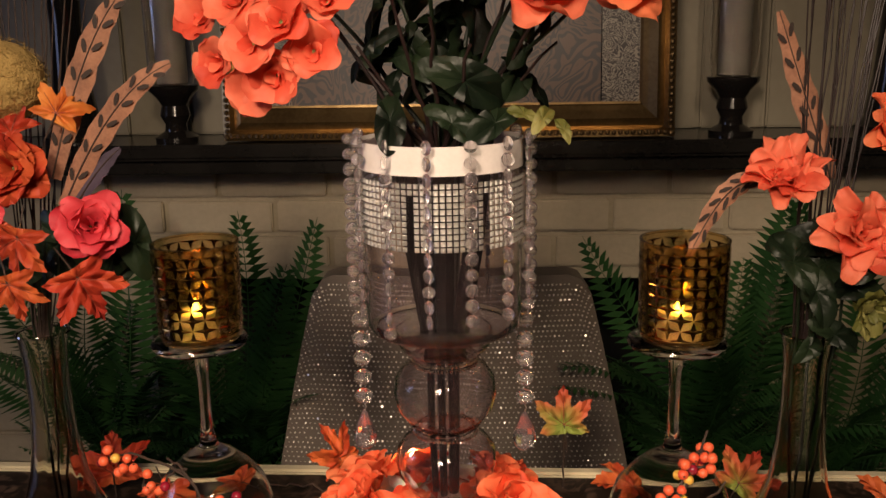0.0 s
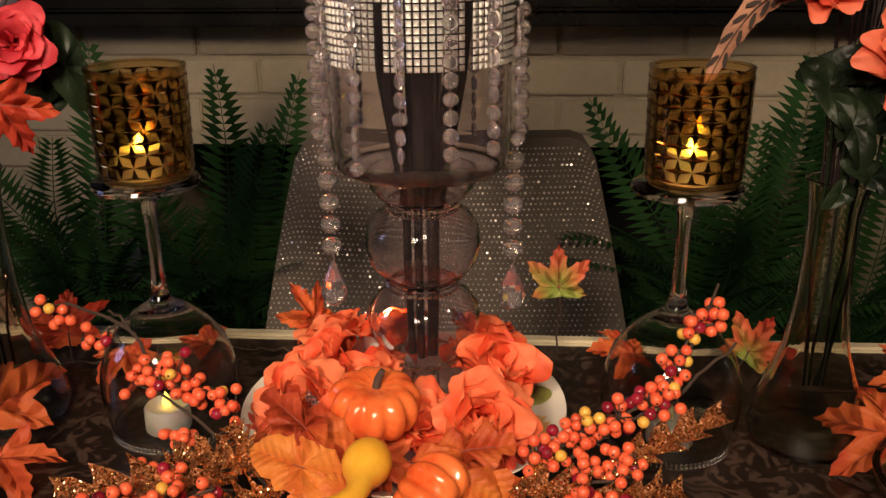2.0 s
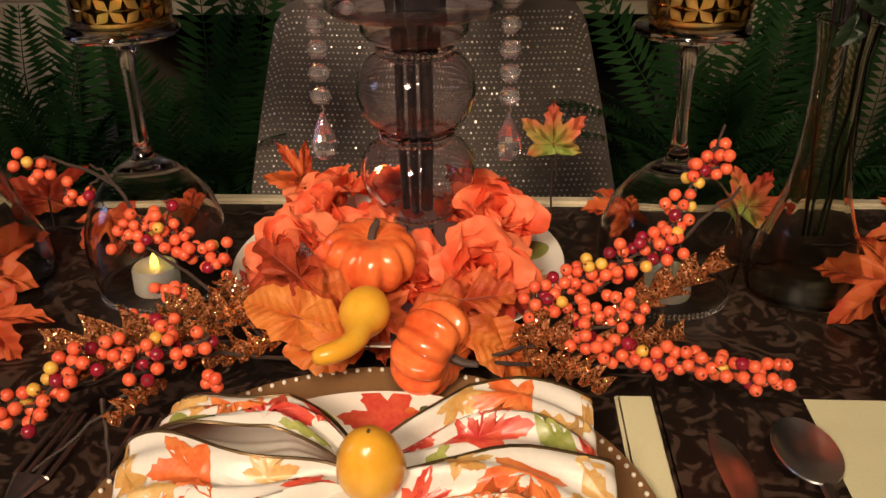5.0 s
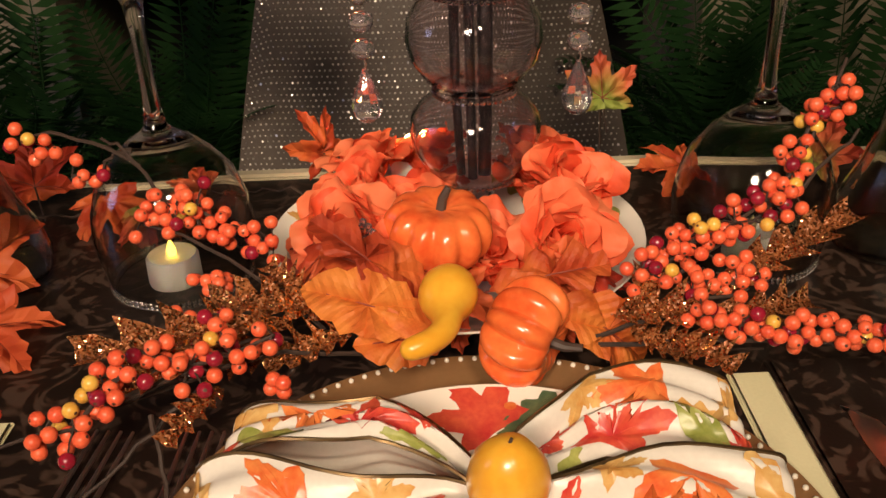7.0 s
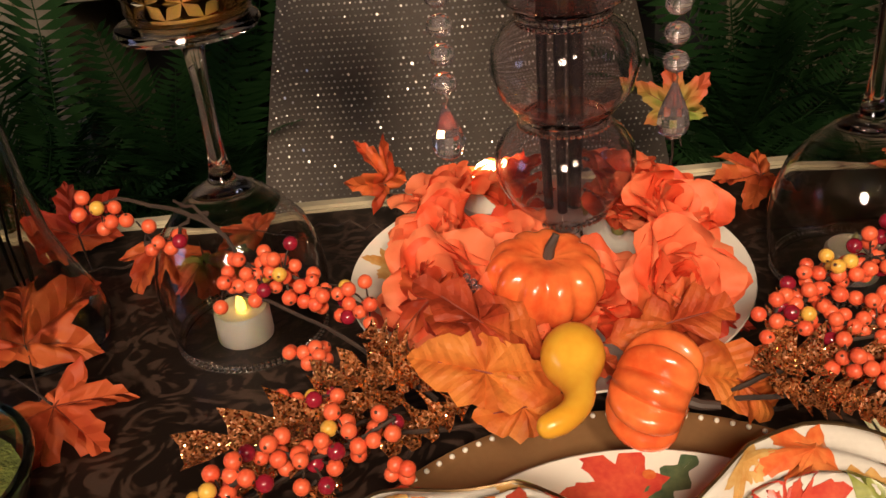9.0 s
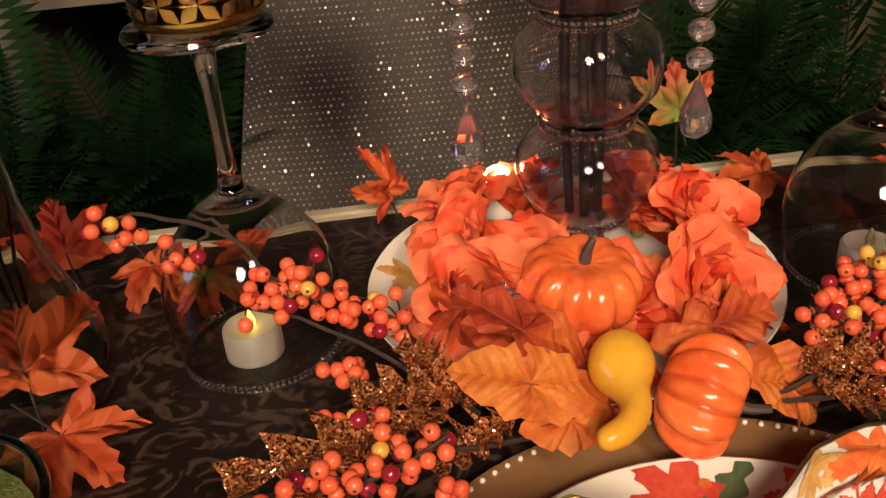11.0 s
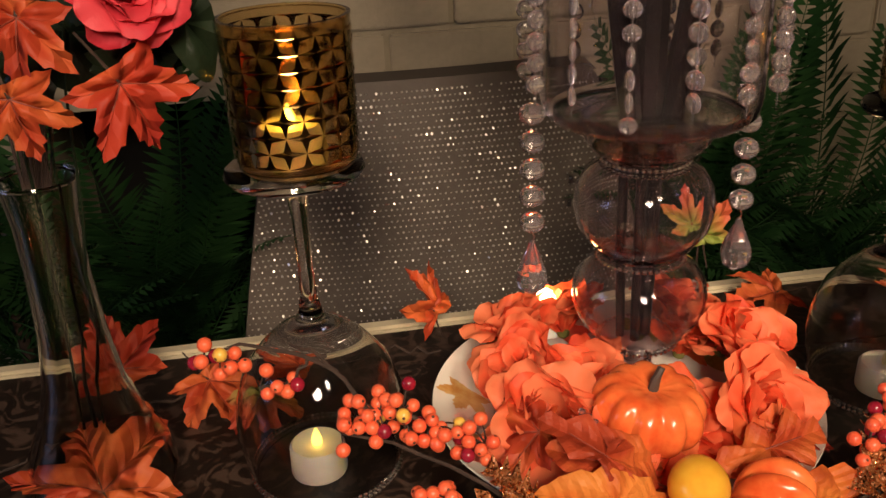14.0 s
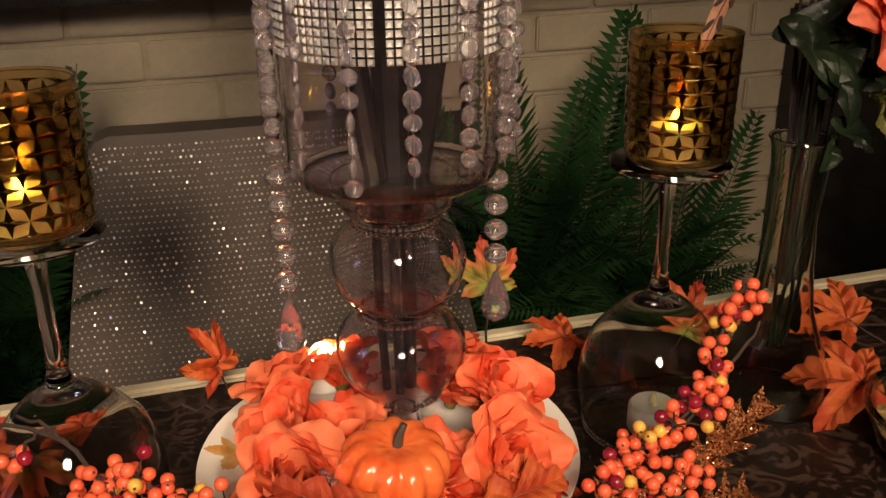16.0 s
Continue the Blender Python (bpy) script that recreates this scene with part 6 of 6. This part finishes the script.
def cloth(name, x0, x1, y0, y1, z, mat, label):
    t = thing(name, ((x0 + x1) / 2, (y0 + y1) / 2, z), label, "napkin", "table napkins")
    part("fold", block(-(x1 - x0) / 2, (x1 - x0) / 2, -(y1 - y0) / 2, (y1 - y0) / 2, 0, 0.0022, 0.0009), mat, t)
    part("fold", block(-(x1 - x0) / 2 + 0.002, (x1 - x0) / 2 - 0.001, -(y1 - y0) / 2, (y1 - y0) / 2 - 0.003, 0.0026, 0.0042, 0.0008), mat, t)
    return t


cloth("napkin", 0.143, 0.47, 0.35, 0.719, 0.7505, CREAM, "pale cream napkin lying under the cutlery")
cloth("napkin", 0.1665, 0.2655, 0.34, 0.724, 0.7552, TABLE, "dark brown marbled napkin under the knife and spoon")
cloth("napkin", -0.52, -0.272, 0.35, 0.700, 0.7505, CREAM, "pale cream napkin beside the fork")


def flatware_bar(bm, y0, y1, w0, w1, z=0.0, th=0.002):
    vs = [bm.verts.new(p) for p in ((-w0, y0, z), (w0, y0, z), (w1, y1, z), (-w1, y1, z), (-w0 * 0.7, y0, z + th), (w0 * 0.7, y0, z + th), (w1 * 0.7, y1, z + th), (-w1 * 0.7, y1, z + th))]
    for f in ((3, 2, 1, 0), (4, 5, 6, 7), (0, 1, 5, 4), (1, 2, 6, 5), (2, 3, 7, 6), (3, 0, 4, 7)):
        bm.faces.new([vs[i] for i in f])


def fork(place, turn):
    t = thing("fork", place, "polished steel dinner fork lying on the table", "fork", "cutlery", m=pose(*place, 0, 0, turn))
    bm = bmesh.new()
    flatware_bar(bm, -0.16, -0.04, 0.007, 0.0032, 0.002, 0.003)
    flatware_bar(bm, -0.04, -0.015, 0.0032, 0.0125, 0.002, 0.0025)
    part("handle", bm, STEEL, t)
    for k in range(4):
        bm = bmesh.new()
        x = -0.0105 + 0.007 * k
        tube([(x, -0.016, 0.003), (x, 0.015, 0.005), (x, 0.042, 0.007)], 0.0017, 6, 0.55, bm)
        part("tine", bm, STEEL, t)


fork((-0.214, 0.640, 0.7505), -8)
fork((-0.160, 0.636, 0.7505), -4)


def spoon(place, turn):
    t = thing("spoon", place, "polished steel spoon lying on the dark napkin", "spoon", "cutlery", m=pose(*place, 0, 0, turn))
    bm = bmesh.new()
    rows = []
    for i in range(9):
        r = i / 8
        rows.append([bm.verts.new((0.0195 * r * math.cos(a), 0.031 * r * math.sin(a), 0.0085 * r * r + 0.001)) for a in [2 * math.pi * k / 28 for k in range(28)]])
    for a, b in zip(rows, rows[1:]):
        for k in range(28):
            bm.faces.new((a[k], a[(k + 1) % 28], b[(k + 1) % 28], b[k]))
    bmesh.ops.remove_doubles(bm, verts=bm.verts, dist=1e-6)
    bmesh.ops.solidify(bm, geom=bm.faces, thickness=0.0012)
    part("bowl", bm, STEEL, t)
    bm = bmesh.new()
    flatware_bar(bm, -0.15, -0.029, 0.0075, 0.003, 0.008, 0.0025)
    part("handle", bm, STEEL, t)


spoon((0.246, 0.645, 0.7596), 3)


def knife(place, turn):
    t = thing("dinner_knife", place, "polished steel dinner knife lying on the dark napkin", "knife", "cutlery", m=pose(*place, 0, 0, turn))
    bm = bmesh.new()
    rows = [(-0.06, 0.0055), (-0.02, 0.0092), (0.01, 0.010), (0.028, 0.0085), (0.038, 0.005), (0.042, 0.001)]
    vs = [[bm.verts.new((-0.009 + (0.006 if k > 2 else 0.0) * (k - 2) / 3, y, 0.0005)), bm.verts.new((-0.009 + 2 * w, y, 0.0005)), bm.verts.new((-0.009 + w, y, 0.0026))] for k, (y, w) in enumerate(rows)]
    for a, b in zip(vs, vs[1:]):
        bm.faces.new((a[0], a[2], b[2], b[0]))
        bm.faces.new((a[2], a[1], b[1], b[2]))
        bm.faces.new((a[1], a[0], b[0], b[1]))
    part("blade", bm, STEEL, t)
    bm = bmesh.new()
    flatware_bar(bm, -0.17, -0.058, 0.008, 0.0055, 0.0005, 0.0035)
    part("handle", bm, STEEL, t)


knife((0.203, 0.632, 0.7596), 6)


def moss_dish(place, label, glass, filling, seed):
    t = thing("glass_dish", place, label, "dish", "glass dishes")
    part("bowl", shell([(0.04, 0), (0.06, 0.01), (0.068, 0.03), (0.07, 0.038)], 0.003, 40), glass, t)
    bm = lathe([(0.0, 0.006), (0.052, 0.0105), (0.061, 0.024), (0.03, 0.03), (0.0, 0.031)], 24)
    part("filling", bm, filling, t)
    part("rim", lathe([(0.0685 + 0.003 * math.cos(q), 0.0385 + 0.003 * math.sin(q)) for q in [i * math.pi / 4 for i in range(9)]], 48), glass, t, "thick glass rim")
    pb = ball_mesh("moss_berry", 0.005, YELBERRY, 2)
    rnd = random.Random(seed)
    for k in range(7):
        a = rnd.uniform(0, 6.28)
        r = rnd.uniform(0.03, 0.054)
        part("moss_berry", pb, None, t, m=Matrix.Translation((r * math.cos(a), r * math.sin(a), 0.032)))
    return t


dish = moss_dish((-0.372, 0.697, 0.7505), "green glass dish filled with moss and a red bloom", GREENGLASS, GREENMOSS, 5)
peony(dish, (-0.044, 0.020, 0.048), (-0.1, -0.4, 0.8), 0.036, 91, REDROSE, "red_bloom")
moss_dish((0.396, 0.758, 0.7505), "clear glass dish filled with brown dried moss", GLASS, MOSS, 9)


# ---- bricks of the chimney breast ----
def brick_mesh(name, w):
    bm = block(-w / 2, w / 2, -0.004, 0.012, -0.0285, 0.0285, 0.003)
    me = bpy.data.meshes.new(name)
    bm.to_mesh(me)
    bm.free()
    me.materials.append(BRICK)
    return me


FULL, HALF = brick_mesh("brick", 0.195), brick_mesh("half_brick", 0.092)
rnd = random.Random(12)
for row in range(15):
    z = 0.996 - 0.0335 - row * 0.0672
    for k in range(-8, 8):
        x = 0.045 + k * 0.205 + (0.1025 if row % 2 else 0)
        if z - 0.03 < OZ and x + 0.0975 > OX0 and x - 0.0975 < OX1:
            for sg, ok in ((-1, x - 0.1 < OX0 and x - 0.006 < OX0), (1, x + 0.1 > OX1 and x + 0.006 > OX1)):
                if ok:
                    part("brick", HALF, None, wall_north, m=Matrix.Translation((x + sg * 0.0515, WY + rnd.uniform(-0.001, 0.0015), z)))
            continue
        part("brick", FULL, None, wall_north, m=Matrix.Translation((x, WY + rnd.uniform(-0.0012, 0.0015), z + rnd.uniform(-0.0008, 0.0008))) @ Matrix.Rotation(rnd.uniform(-0.006, 0.006), 4, "Z"))
